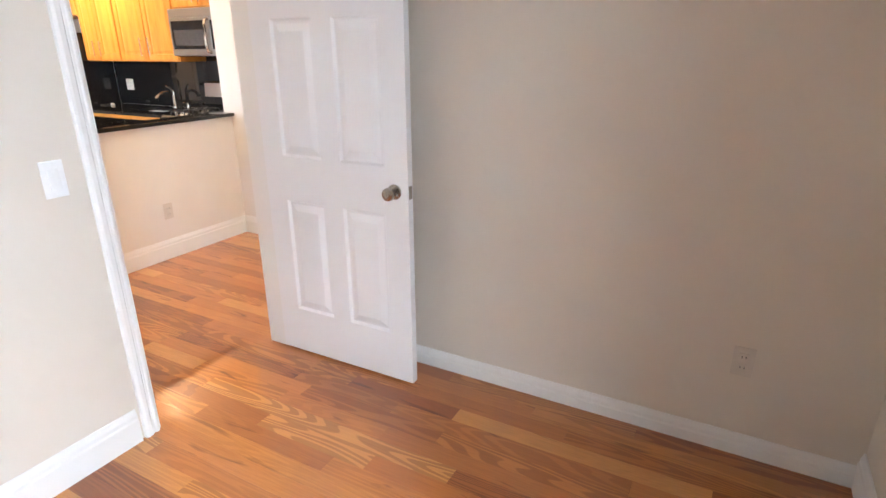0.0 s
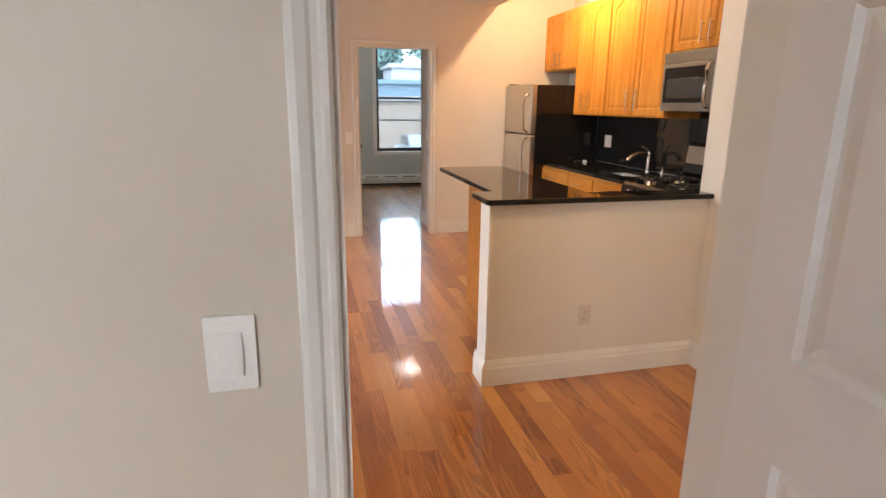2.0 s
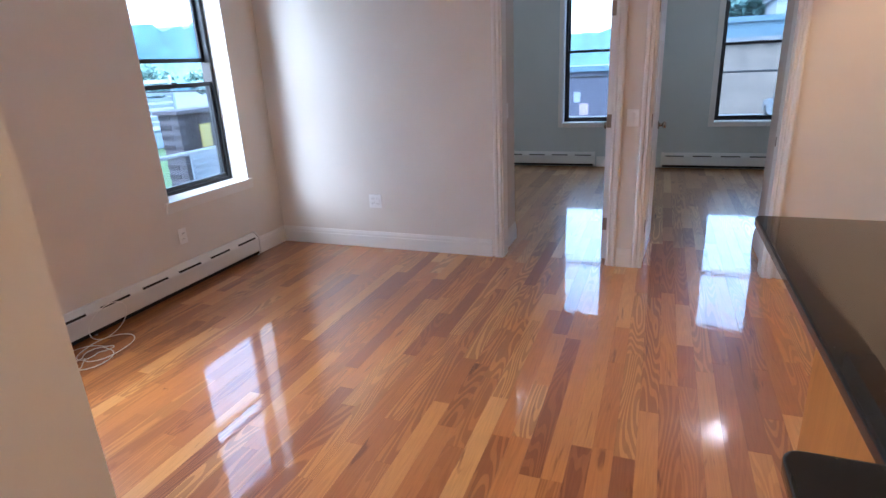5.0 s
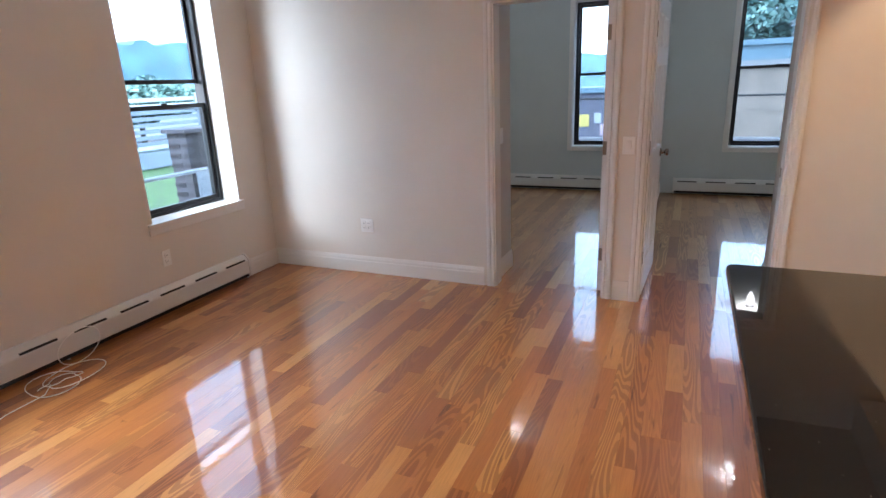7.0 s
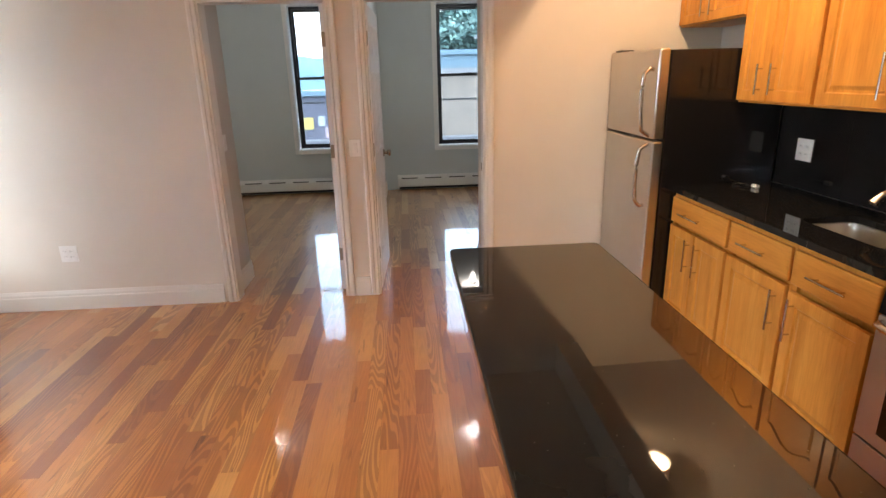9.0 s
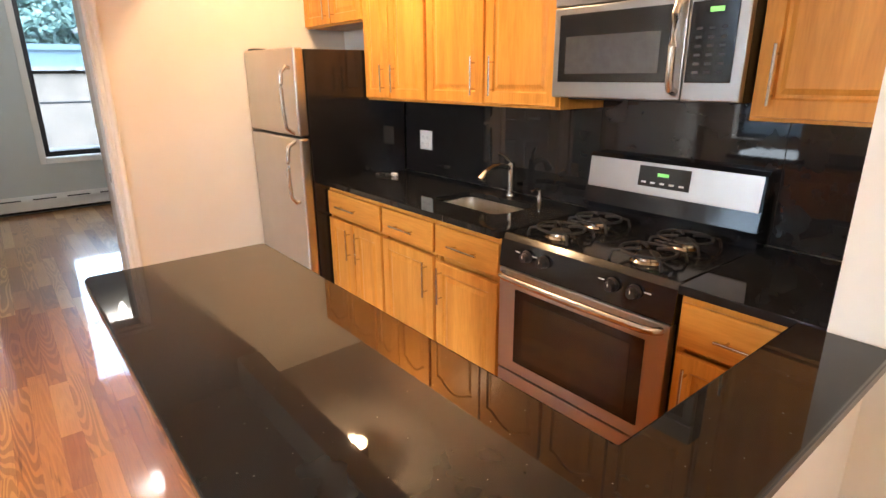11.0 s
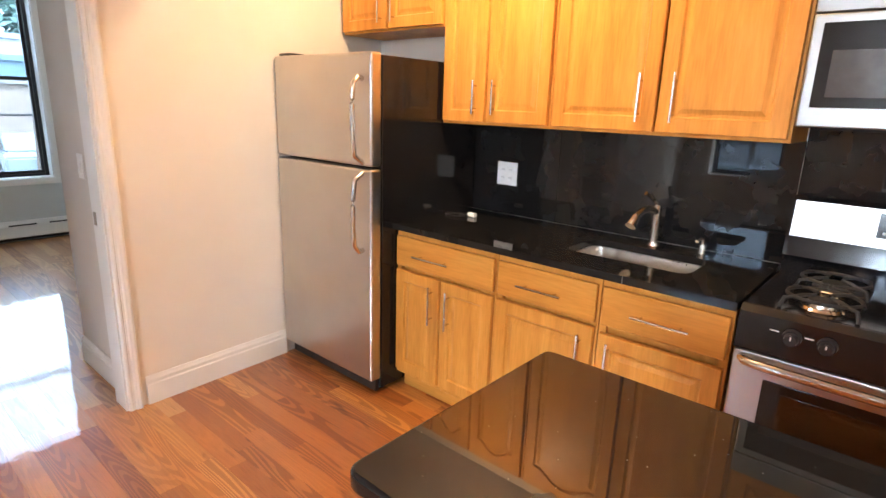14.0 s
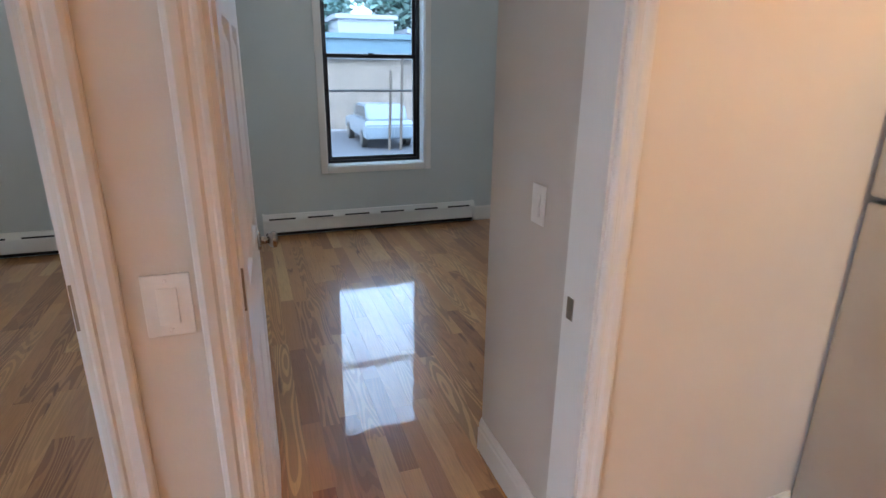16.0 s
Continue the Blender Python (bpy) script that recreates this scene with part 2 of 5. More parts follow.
    cr = ramp(nt, noise_tex(nt, 3.0, 4).outputs[0], [(0.3, (0.008,) * 3), (0.75, (0.03,) * 3)])
    L(cr.outputs[0], b.inputs["Coat Roughness"])
    bump = nt.nodes.new("ShaderNodeBump")
    bump.inputs["Strength"].default_value, bump.inputs["Distance"].default_value = 0.12, 0.003
    wav = noise_tex(nt, 20.0, 2, stretch=(1.2, 0.9, 1))
    L(wav.outputs[0], bump.inputs["Height"])
    L(bump.outputs[0], b.inputs["Coat Normal"])
    bump2 = nt.nodes.new("ShaderNodeBump")
    bump2.inputs["Strength"].default_value, bump2.inputs["Distance"].default_value = 0.15, 0.001
    L(fine.outputs[0], bump2.inputs["Height"])
    L(bump2.outputs[0], b.inputs["Normal"])
    return m


def cabinet_wood(name, along, tones=None):
    """Honey maple veneer under clear lacquer, its figure running along x or z."""
    m, nt, b = nodes_of(name)
    L = nt.links.new
    geo, obj = nt.nodes.new("ShaderNodeNewGeometry"), nt.nodes.new("ShaderNodeObjectInfo")
    mul = add_node(nt, "ShaderNodeMath", operation="MULTIPLY")
    mul.inputs[1].default_value = 31.0
    L(obj.outputs["Random"], mul.inputs[0])
    off = nt.nodes.new("ShaderNodeCombineXYZ")
    for k in range(3):
        L(mul.outputs[0], off.inputs[k])
    va = add_node(nt, "ShaderNodeVectorMath", operation="ADD")
    L(geo.outputs["Position"], va.inputs[0])
    L(off.outputs[0], va.inputs[1])
    mp = nt.nodes.new("ShaderNodeMapping")
    mp.inputs["Scale"].default_value = (0.8, 9, 9) if along == "x" else (9, 9, 0.8)
    L(va.outputs[0], mp.inputs["Vector"])
    n1 = nt.nodes.new("ShaderNodeTexNoise")
    n1.inputs["Scale"].default_value, n1.inputs["Detail"].default_value, n1.inputs["Distortion"].default_value = 1.4, 6.0, 0.6
    L(mp.outputs[0], n1.inputs["Vector"])
    n2 = nt.nodes.new("ShaderNodeTexNoise")
    n2.inputs["Scale"].default_value, n2.inputs["Detail"].default_value = 14.0, 4.0
    L(mp.outputs[0], n2.inputs["Vector"])
    r1 = ramp(nt, n1.outputs[0], tones or CAB_TONES)
    r2 = ramp(nt, n2.outputs[0], [(0.3, (0.86, 0.82, 0.78)), (0.6, (1, 1, 1))])
    mx = nt.nodes.new("ShaderNodeMix")
    mx.data_type, mx.blend_type = "RGBA", "MULTIPLY"
    mx.inputs[0].default_value = 0.8
    L(r1.outputs[0], mx.inputs[6])
    L(r2.outputs[0], mx.inputs[7])
    L(mx.outputs[2], b.inputs["Base Color"])
    b.inputs["Roughness"].default_value, b.inputs["Specular IOR Level"].default_value = 0.36, 0.14
    bumped(nt, b, n2.outputs[0], 0.08, 0.001)
    return m


def black_stone(name, rough=0.03, specks=0.0, ior=1.5):
    """Polished black granite: near-black ground, faint grey clouds and rare pale specks."""
    m, nt, b = nodes_of(name)
    n = noise_tex(nt, 9, 3)
    v = nt.nodes.new("ShaderNodeTexVoronoi")
    v.voronoi_dimensions = "2D"
    v.inputs["Scale"].default_value = 13
    geo = nt.nodes.new("ShaderNodeNewGeometry")
    nt.links.new(geo.outputs["Position"], v.inputs["Vector"])
    r = ramp(nt, n.outputs[0], [(0.35, (0.010, 0.010, 0.0105)), (0.7, (0.017, 0.017, 0.017))])
    s = ramp(nt, v.outputs["Distance"], [(0.0, (0.6, 0.6, 0.58)), (0.016, (0, 0, 0))])
    mx = nt.nodes.new("ShaderNodeMix")
    mx.data_type, mx.blend_type = "RGBA", "ADD"
    mx.inputs[0].default_value = specks
    nt.links.new(r.outputs[0], mx.inputs[6])
    nt.links.new(s.outputs[0], mx.inputs[7])
    nt.links.new(mx.outputs[2], b.inputs["Base Color"])
    rr = ramp(nt, noise_tex(nt, 2, 2).outputs[0], [(0.3, (rough * 0.85,) * 3), (0.75, (rough * 1.2,) * 3)])
    nt.links.new(rr.outputs[0], b.inputs["Roughness"])
    b.inputs["IOR"].default_value = ior
    return m


OAK_TONES = [(0.0, (0.28, 0.078, 0.019)), (0.12, (0.37, 0.114, 0.027)), (0.32, (0.46, 0.152, 0.035)), (0.6, (0.53, 0.188, 0.043)), (0.85, (0.58, 0.23, 0.056)), (1.0, (0.64, 0.29, 0.085))]
PALE_TONES = [(0.0, (0.36, 0.145, 0.048)), (0.15, (0.47, 0.205, 0.070)), (0.45, (0.58, 0.275, 0.100)), (0.8, (0.66, 0.34, 0.130)), (1.0, (0.73, 0.42, 0.18))]
CAB_TONES = [(0.25, (0.53, 0.205, 0.038)), (0.5, (0.66, 0.285, 0.058)), (0.8, (0.75, 0.355, 0.085))]
M_WALL = painted("cream_wall_paint", (0.77, 0.73, 0.67), 0.55)
M_BEIGE = painted("beige_wall_paint", (0.70, 0.635, 0.545), 0.55)
M_GREY = painted("grey_wall_paint", (0.60, 0.65, 0.65), 0.6)
# warm kitchen light on the closet walls is mixed into their grey
M_GREY_WARMLIT = painted("warm_lit_wall_paint", (0.66, 0.62, 0.57), 0.6)
M_CEIL = painted("white_ceiling_paint", (0.82, 0.80, 0.77), 0.8)
M_TRIM = painted("white_trim_gloss", (0.80, 0.79, 0.76), 0.35, fine=60, bump=0.015, spread=0.015, spec=0.35)
M_DOOR = painted("white_door_paint", (0.82, 0.82, 0.82), 0.35, fine=90, bump=0.06, spread=0.02)
# the greenish cast of the bathroom light is put into this leaf's colour
M_DOOR_COOL = painted("cool_lit_door_paint", (0.66, 0.71, 0.66), 0.35, fine=90, bump=0.06, spread=0.03)
M_FLOOR = oak_floor("oak_floor_varnish", OAK_TONES)
M_PALE = oak_floor("pale_oak_floor_varnish", PALE_TONES)
M_CABV = cabinet_wood("honey_maple_upright", "z")
M_CABH = cabinet_wood("honey_maple_level", "x")
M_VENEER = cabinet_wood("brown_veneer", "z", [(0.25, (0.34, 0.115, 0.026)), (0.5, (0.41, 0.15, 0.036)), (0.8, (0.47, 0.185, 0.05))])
M_STONE = black_stone("black_granite", 0.02, 0.6, 1.38)
M_SPLASH = black_stone("black_granite_splash", 0.03)
M_STEEL = metal("brushed_steel", (0.60, 0.58, 0.55), 0.30, (60, 60, 1), 8, 0.03)
M_STEELH = metal("brushed_steel_level", (0.54, 0.525, 0.50), 0.34, (1, 30, 30), 8, 0.015)
# darker, rougher copy of the level steel, dimming the window glare on the microwave
M_STEELH_DIM = metal("dimmed_steel_level", (0.36, 0.35, 0.335), 0.40, (1, 30, 30), 8, 0.015)
M_CHROME = metal("satin_nickel", (0.66, 0.62, 0.56), 0.22, (1, 1, 1), 40, 0.06)
M_BRONZE = metal("dull_nickel_hinge", (0.34, 0.30, 0.25), 0.38, (1, 1, 1), 60, 0.1)
M_KNOB = metal("aged_nickel_knob", (0.46, 0.43, 0.39), 0.25, (1, 1, 1), 40, 0.05)
M_BLACK = plain("black_enamel", (0.010, 0.010, 0.011), 0.12, 0, 0.5)
M_BLACKM = plain("black_cast_iron", (0.018, 0.018, 0.019), 0.55, 0, 0.4)
M_BLKPL = plain("black_plastic", (0.02, 0.02, 0.021), 0.35)
M_FRAME = plain("black_window_aluminium", (0.022, 0.024, 0.028), 0.4, 0.3)
M_WHITE = plain("white_plastic", (0.87, 0.87, 0.85), 0.35, spread=0.03)
M_HEAT = painted("white_enamel_heater", (0.76, 0.76, 0.74), 0.4, fine=50, bump=0.04)
M_CREAMP = plain("cream_plastic", (0.66, 0.60, 0.52), 0.4, spread=0.03)
M_DARK = plain("dark_void", (0.015, 0.015, 0.015), 0.8)
M_PANEL = plain("grey_panel_enamel", (0.27, 0.265, 0.25), 0.38, 0.1)
# clear panes given a tint that dims the outdoors and adds blue haze
M_GLASS = glassy("view_dimming_glass", (0.46, 0.54, 0.61))

# ---- large structure ----
# plan: far wall x = -6.42 (two bedroom doors), window wall y = -1.147, kitchen wall y = 4.49,
# hall between x = -2.8 and -1.2, first bedroom x > -1.07
FW, FWB = -6.42, -6.55
WW = -10.48
LWIN = (-6.05, -5.18, 0.655, 2.45)
RWIN = (-4.15, -3.28, 0.655, 2.45)
W1 = (0.76, 1.56, 0.61, 2.50)
W2 = (2.72, 3.65, 0.61, 2.50)
wall("wall_far", "x", FWB, FW, -1.147, 4.49, 0, CEIL, M_WALL, "cream painted wall with two bedroom doorways", [(0.955, 1.785, -1, 2.06), (2.005, 2.825, -1, 2.06)])
for v in bpy.data.objects["wall_far"].data.vertices:
    if v.co.y > 4.4:
        v.co.x -= 0.075
wall("wall_living_windows", "y", -1.42, -1.147, -6.42, -2.74, 0, CEIL, M_WALL, "cream painted outer wall with deep window openings", [LWIN, RWIN])
wall("wall_kitchen", "y", 4.49, 4.62, -6.56, -2.75, 0, CEIL, M_WALL, "cream painted wall behind the kitchen units")
wall("wall_kitchen_end", "x", -2.885, -2.745, 3.55, 4.49, 0, CEIL, M_WALL, "cream painted wall end beside the kitchen")
wall("wall_hall_north", "y", 3.55, 3.68, -2.745, -1.2, 0, CEIL, M_WALL, "cream painted hall wall with a closet door", [(-2.50, -1.72, -1, 2.05)])
wall("wall_hall_south", "y", 1.255, 1.385, -2.74, -1.2, 0, CEIL, M_WALL, "cream painted hall wall with bathroom doorway", [(-2.515, -1.80, -1, 2.05)])
wall("wall_living_east", "x", -2.74, -2.61, -1.42, 1.255, 0, CEIL, M_WALL, "cream painted wall of the living room")
wall("wall_bedroom_door", "x", -1.20, -1.07, -1.6, 3.68, 0, CEIL, M_WALL, "cream painted wall with the bedroom doorway", [(1.45, 2.255, -1, 2.06)])
inner = bpy.data.objects["wall_bedroom_door"].data
inner.materials.append(M_BEIGE)
for f in inner.polygons:
    if f.normal.x > 0.9:
        f.material_index = 1
wall("wall_bedroom_north", "y", 2.43, 2.56, -1.07, 1.42, 0, CEIL, M_BEIGE, "plain beige painted bedroom wall")
BWIN = (-0.75, 0.25, 0.65, 2.45)
wall("wall_bedroom_east", "x", 1.42, 1.69, -1.6, 2.56, 0, CEIL, M_BEIGE, "beige painted bedroom wall with a window", [BWIN])
wall("wall_bedroom_south", "y", -1.73, -1.6, -1.2, 1.69, 0, CEIL, M_BEIGE, "plain beige painted bedroom wall")
wall("wall_bathroom_south", "y", -0.35, -0.25, -2.61, -1.2, 0, CEIL, M_GREY, "plain grey bathroom wall")
wall("wall_rooms_windows", "x", -10.75, WW, -1.42, 4.62, 0, CEIL, M_GREY, "grey painted outer wall with two windows", [W1, W2])
wall("wall_rooms_partition", "y", 1.84, 1.95, WW, FWB, 0, CEIL, M_GREY, "grey painted wall between the two bedrooms")
wall("wall_room_south", "y", -1.42, -1.3, WW, FWB, 0, CEIL, M_GREY, "plain grey bedroom wall")
wall("wall_room_north", "y", 4.45, 4.58, WW, FWB, 0, CEIL, M_GREY, "plain grey bedroom wall")
wall("wall_closet_1", "y", 0.815, 0.935, -6.95, FWB, 0, CEIL, M_GREY_WARMLIT, "grey closet wall beside the doorway, tinted by warm kitchen light")
wall("wall_closet_2", "y", 2.86, 2.98, -7.16, FWB, 0, CEIL, M_GREY_WARMLIT, "grey closet wall beside the doorway, tinted by warm kitchen light")
solid("ceiling", box(-10.8, 1.75, -1.8, 4.7, CEIL, CEIL + 0.15), M_CEIL, "flat white painted ceiling", "ceiling", kind="structure", smooth=False)
solid("ceiling_beam", box(-6.42, -2.89, 3.38, 3.55, 2.50, CEIL - 0.004, 0.004), M_WALL, "cream painted dropped beam in front of the kitchen", "beam", kind="structure")
floor = solid("floor", box(-10.76, 1.70, -1.75, 4.63, -0.2, -0.016), M_DARK, "glossy varnished oak strip floor of reddish and honey planks", "floor", kind="structure", smooth=False)


def baseboard(name, axis, face, into, a0, a1, parent_label="white moulded baseboard", h=0.145):
    """A moulded skirting on a wall's face; into is +1 or -1, the side on which the room lies."""
    prof = [(0, 0.001), (0.016, 0.001), (0.016, h - 0.045), (0.012, h - 0.038), (0.012, h - 0.022), (0.008, h - 0.012), (0.005, h), (0, h)]
    bm = bmesh.new()
    add_prism(bm, [(face + into * (d + 0.0005), z) for d, z in prof], "x" if axis == "x" else "y", a0, a1)
    return solid(name, bm, M_TRIM, parent_label, "baseboard", kind="structure")


baseboard("baseboard", "x", -1.147, 1, -6.42, -6.02)
baseboard("baseboard", "y", FW, 1, -1.147, 0.88)
baseboard("baseboard", "y", FW, 1, 1.845, 1.95)
bb = baseboard("baseboard", "y", FW, 1, 2.90, 3.70)
for v in bb.data.vertices:
    v.co.x -= 0.075 * (v.co.y - 2.825) / 1.665
baseboard("baseboard", "x", 2.43, -1, -1.07, 1.42, h=0.09)
baseboard("baseboard", "y", -1.07, 1, -1.6, 1.385)
baseboard("baseboard", "y", 1.42, -1, 1.4, 2.43)
baseboard("baseboard", "x", 3.55, -1, -2.80, -2.565)
baseboard("baseboard", "x", 1.385, 1, -1.725, -1.2)
baseboard("baseboard", "x", 1.385, 1, -2.74, -2.585)
baseboard("baseboard", "x", 2.86, -1, -7.16, FWB)
baseboard("baseboard", "x", 0.935, 1, -6.95, FWB)
baseboard("baseboard", "y", WW, 1, 4.17, 4.45)
baseboard("baseboard", "y", WW, 1, 1.26, 1.84)
baseboard("baseboard", "x", 4.45, -1, WW, FWB)
baseboard("baseboard", "x", 1.84, -1, WW, FWB)
baseboard("baseboard", "x", 1.95, 1, WW, FWB)
baseboard("baseboard", "y", -7.16, -1, 2.86, 2.98)


def casing_profile(w):
    return [(0, 0), (0, 0.010), (0.006, 0.016), (0.014, 0.016), (0.018, 0.012), (w * 0.45, 0.012), (w * 0.55, 0.018), (w - 0.012, 0.020), (w - 0.003, 0.016), (w, 0.010), (w, 0)]


def door_trim(name, axis, faces, b0, b1, top, w=0.062, liner=0.022, sides=(1, 1), label="white moulded door casing and jamb"):
    """Jamb liner, stop and moulded casings round a doorway; faces are the wall's two planes, sides say which get casings."""
    f0, f1 = faces
    t = thing(name, ((f0 + f1) / 2, (b0 + b1) / 2, 0) if axis == "x" else ((b0 + b1) / 2, (f0 + f1) / 2, 0), label, "door frame")
    t["kind"] = "structure"

    def b(u0, u1, p0, p1, z0, z1, bev=0.0):
        return box(p0, p1, u0, u1, z0, z1, bev) if axis == "x" else box(u0, u1, p0, p1, z0, z1, bev)
    part("jamb", b(b0, b0 + liner, f0 - 0.001, f1 + 0.001, 0.001, top), M_TRIM, t)
    part("jamb", b(b1 - liner, b1, f0 - 0.001, f1 + 0.001, 0.001, top), M_TRIM, t)
    part("head_jamb", b(b0 + liner, b1 - liner, f0 - 0.001, f1 + 0.001, top - liner, top), M_TRIM, t)
    for face, sgn, on in ((f1, 1, sides[1]), (f0, -1, sides[0])):
        if not on:
            continue
        for edge, way in ((b0 + 0.012, -1), (b1 - 0.012, 1)):
            bm = bmesh.new()
            pts = [(edge + way * u, face + sgn * (d + 0.001)) for u, d in casing_profile(w)]
            add_prism(bm, pts if axis == "y" else [(q, p) for p, q in pts], "z", 0.001, top - 0.012)
            part("casing", bm, M_TRIM, t)
        bm = bmesh.new()
        pts = [(top - 0.012 + u, face + sgn * (d + 0.001)) for u, d in casing_profile(w)]
        if axis == "x":
            add_prism(bm, [(q, p) for p, q in pts], "y", b0 + 0.012 - w, b1 - 0.012 + w)
        else:
            add_prism(bm, [(q, p) for p, q in pts], "x", b0 + 0.012 - w, b1 - 0.012 + w)
        part("head_casing", bm, M_TRIM, t)
    return t


door_trim("door_frame_1", "x", (-1.20, -1.07), 1.45, 2.255, 2.06)
door_trim("door_frame_2", "y", (1.255, 1.385), -2.515, -1.80, 2.05)
door_trim("door_frame_3", "y", (3.55, 3.68), -2.50, -1.72, 2.05, sides=(1, 0))
door_trim("door_frame_4", "x", (FWB, FW), 0.955, 1.785, 2.06)
door_trim("door_frame_5", "x", (FWB, FW), 2.005, 2.825, 2.06)


def raised_panel(bm, u0, u1, z0, z1, y, d=0.012, arch=0.0):
    """A six-panel door's moulded field on the plane y (facing -y), sunk round its rim."""
    rings = []
    for a, dep in ((0.0, 0.0), (0.010, d), (0.020, d), (0.050, 0.002)):
        ring = [bm.verts.new(p) for p in ((u0 + a, y + dep, z0 + a), (u1 - a, y + dep, z0 + a), (u1 - a, y + dep, z1 - a), (u0 + a, y + dep, z1 - a))]
        rings.append(ring)
    for r, s in zip(rings, rings[1:]):
        for k in range(4):
            bm.faces.new((r[k], r[(k + 1) % 4], s[(k + 1) % 4], s[k]))
    bm.faces.new(rings[-1])


def door_leaf_mesh(w, h, th, panels):
    """A panelled door leaf standing in the plane y, hinge edge at x = 0; both faces have sunk panels."""
    bm = bmesh.new()
    us = sorted({0.0, w, *[p[0] for p in panels], *[p[1] for p in panels]})
    zs = sorted({0.0, h, *[p[2] for p in panels], *[p[3] for p in panels]})
    for side in (0, 1):
        n0 = len(bm.verts)
        for i in range(len(us) - 1):
            for j in range(len(zs) - 1):
                c = ((us[i] + us[i + 1]) / 2, (zs[j] + zs[j + 1]) / 2)
                if any(p[0] < c[0] < p[1] and p[2] < c[1] < p[3] for p in panels):
                    continue
                bm.faces.new([bm.verts.new(q) for q in ((us[i], 0, zs[j]), (us[i + 1], 0, zs[j]), (us[i + 1], 0, zs[j + 1]), (us[i], 0, zs[j + 1]))])
        for p in panels:
            raised_panel(bm, *p, 0.0)
        bm.verts.ensure_lookup_table()
        if side:
            for v in bm.verts[n0:]:
                v.co.y = th - v.co.y
    bmesh.ops.remove_doubles(bm, verts=bm.verts[:], dist=0.0001)
    for a, b in (((0, 0), (0, h)), ((w, 0), (w, h)), ((0, 0), (w, 0)), ((0, h), (w, h))):
        bm.faces.new([bm.verts.new(q) for q in ((a[0], 0, a[1]), (b[0], 0, b[1]), (b[0], th, b[1]), (a[0], th, a[1]))])
    bmesh.ops.remove_doubles(bm, verts=bm.verts[:], dist=0.0001)
    bmesh.ops.recalc_face_normals(bm, faces=bm.faces[:])
    return bm


def six_panels(w, h):
    s = 0.115
    m = (w - 2 * s - 0.10) / 2
    cols = ((s, s + m), (w - s - m, w - s))
    rows = ((0.235, 0.80), (1.005, 1.585), (1.70, h - 0.115))
    return [(c[0], c[1], r[0], r[1]) for r in rows for c in cols]


def knob(bm, x, y, z, way):
    """A round passage knob on a rose, standing out of the plane y towards way."""
    prof = [(0.0, 0.032), (0.004, 0.033), (0.008, 0.030), (0.012, 0.014), (0.030, 0.012), (0.036, 0.022), (0.048, 0.028), (0.058, 0.026), (0.064, 0.015), (0.066, 0.0)]
    n = 24
    rings = [[bm.verts.new((x + r * math.cos(2 * math.pi * k / n), y + way * d, z + r * math.sin(2 * math.pi * k / n))) for k in range(n)] for d, r in prof[:-1]]
    for a, b in zip(rings, rings[1:]):
        for k in range(n):
            bm.faces.new((a[k], a[(k + 1) % n], b[(k + 1) % n], b[k]))
    bm.faces.new(rings[-1])
    bmesh.ops.recalc_face_normals(bm, faces=bm.faces[:])


def door(name, hinge, turn, w, h, material, label, flip=False, knob_z=0.94, hinges=(0.28, 1.05, 1.80)):
    """A six-panel leaf hung at hinge; turn is the way it points from the hinge, in degrees from +x."""
    t = thing(name, (0, 0, 0), label, "door")
    th = 0.036
    part("leaf", door_leaf_mesh(w, h, th, six_panels(w, h)), material, t)
    bm = bmesh.new()
    knob(bm, w - 0.065, 0.0, knob_z, -1)
    part("knob", bm, M_KNOB, t, "satin nickel round door knob")
    bm = bmesh.new()
    knob(bm, w - 0.065, th, knob_z, 1)
    part("knob", bm, M_KNOB, t, "satin nickel round door knob")
    part("latch_plate", box(w - 0.0005, w + 0.0015, th / 2 - 0.0125, th / 2 + 0.0125, knob_z - 0.028, knob_z + 0.028, 0.0006, 1), M_BRONZE, t)
    for z in hinges:
        bm = bmesh.new()
        yk = th + 0.004 if flip else -0.004
        add_cyl(bm, (-0.006, yk, z - 0.047), (-0.006, yk, z + 0.047), 0.0075, n=12)
        add_box(bm, -0.002, 0.001, 0.002, th - 0.002, z - 0.047, z + 0.047)
        add_box(bm, -0.045, -0.006, yk - 0.0015, yk + 0.0015, z - 0.047, z + 0.047, 0.001, 1)
        part("hinge", bm, M_BRONZE, t, "dull nickel butt hinge")
    t.matrix_basis = pose(*hinge, 0, 0, turn)
    return t


# ---- doors ----
door("door_1", (-1.085, 2.222, 0.012), 0.3, 0.785, 2.03, M_DOOR, "white six-panel bedroom door standing open against the wall", flip=True, knob_z=0.905)
door("door_2", (-2.485, 1.236, 0.012), -91.5, 0.68, 2.02, M_DOOR_COOL, "white six-panel bathroom door standing open, tinted by cool bathroom light", flip=True)
door("door_3", (-2.472, 3.58, 0.012), 0, 0.725, 2.02, M_DOOR, "white six-panel closet door, closed")
door("door_4", (-6.535, 1.757, 0.012), 181.5, 0.77, 2.02, M_DOOR, "white six-panel bedroom door, wide open into the room")
door("door_5", (-6.535, 2.034, 0.012), 177.5, 0.77, 2.02, M_DOOR, "white six-panel bedroom door, wide open into the room", flip=True)


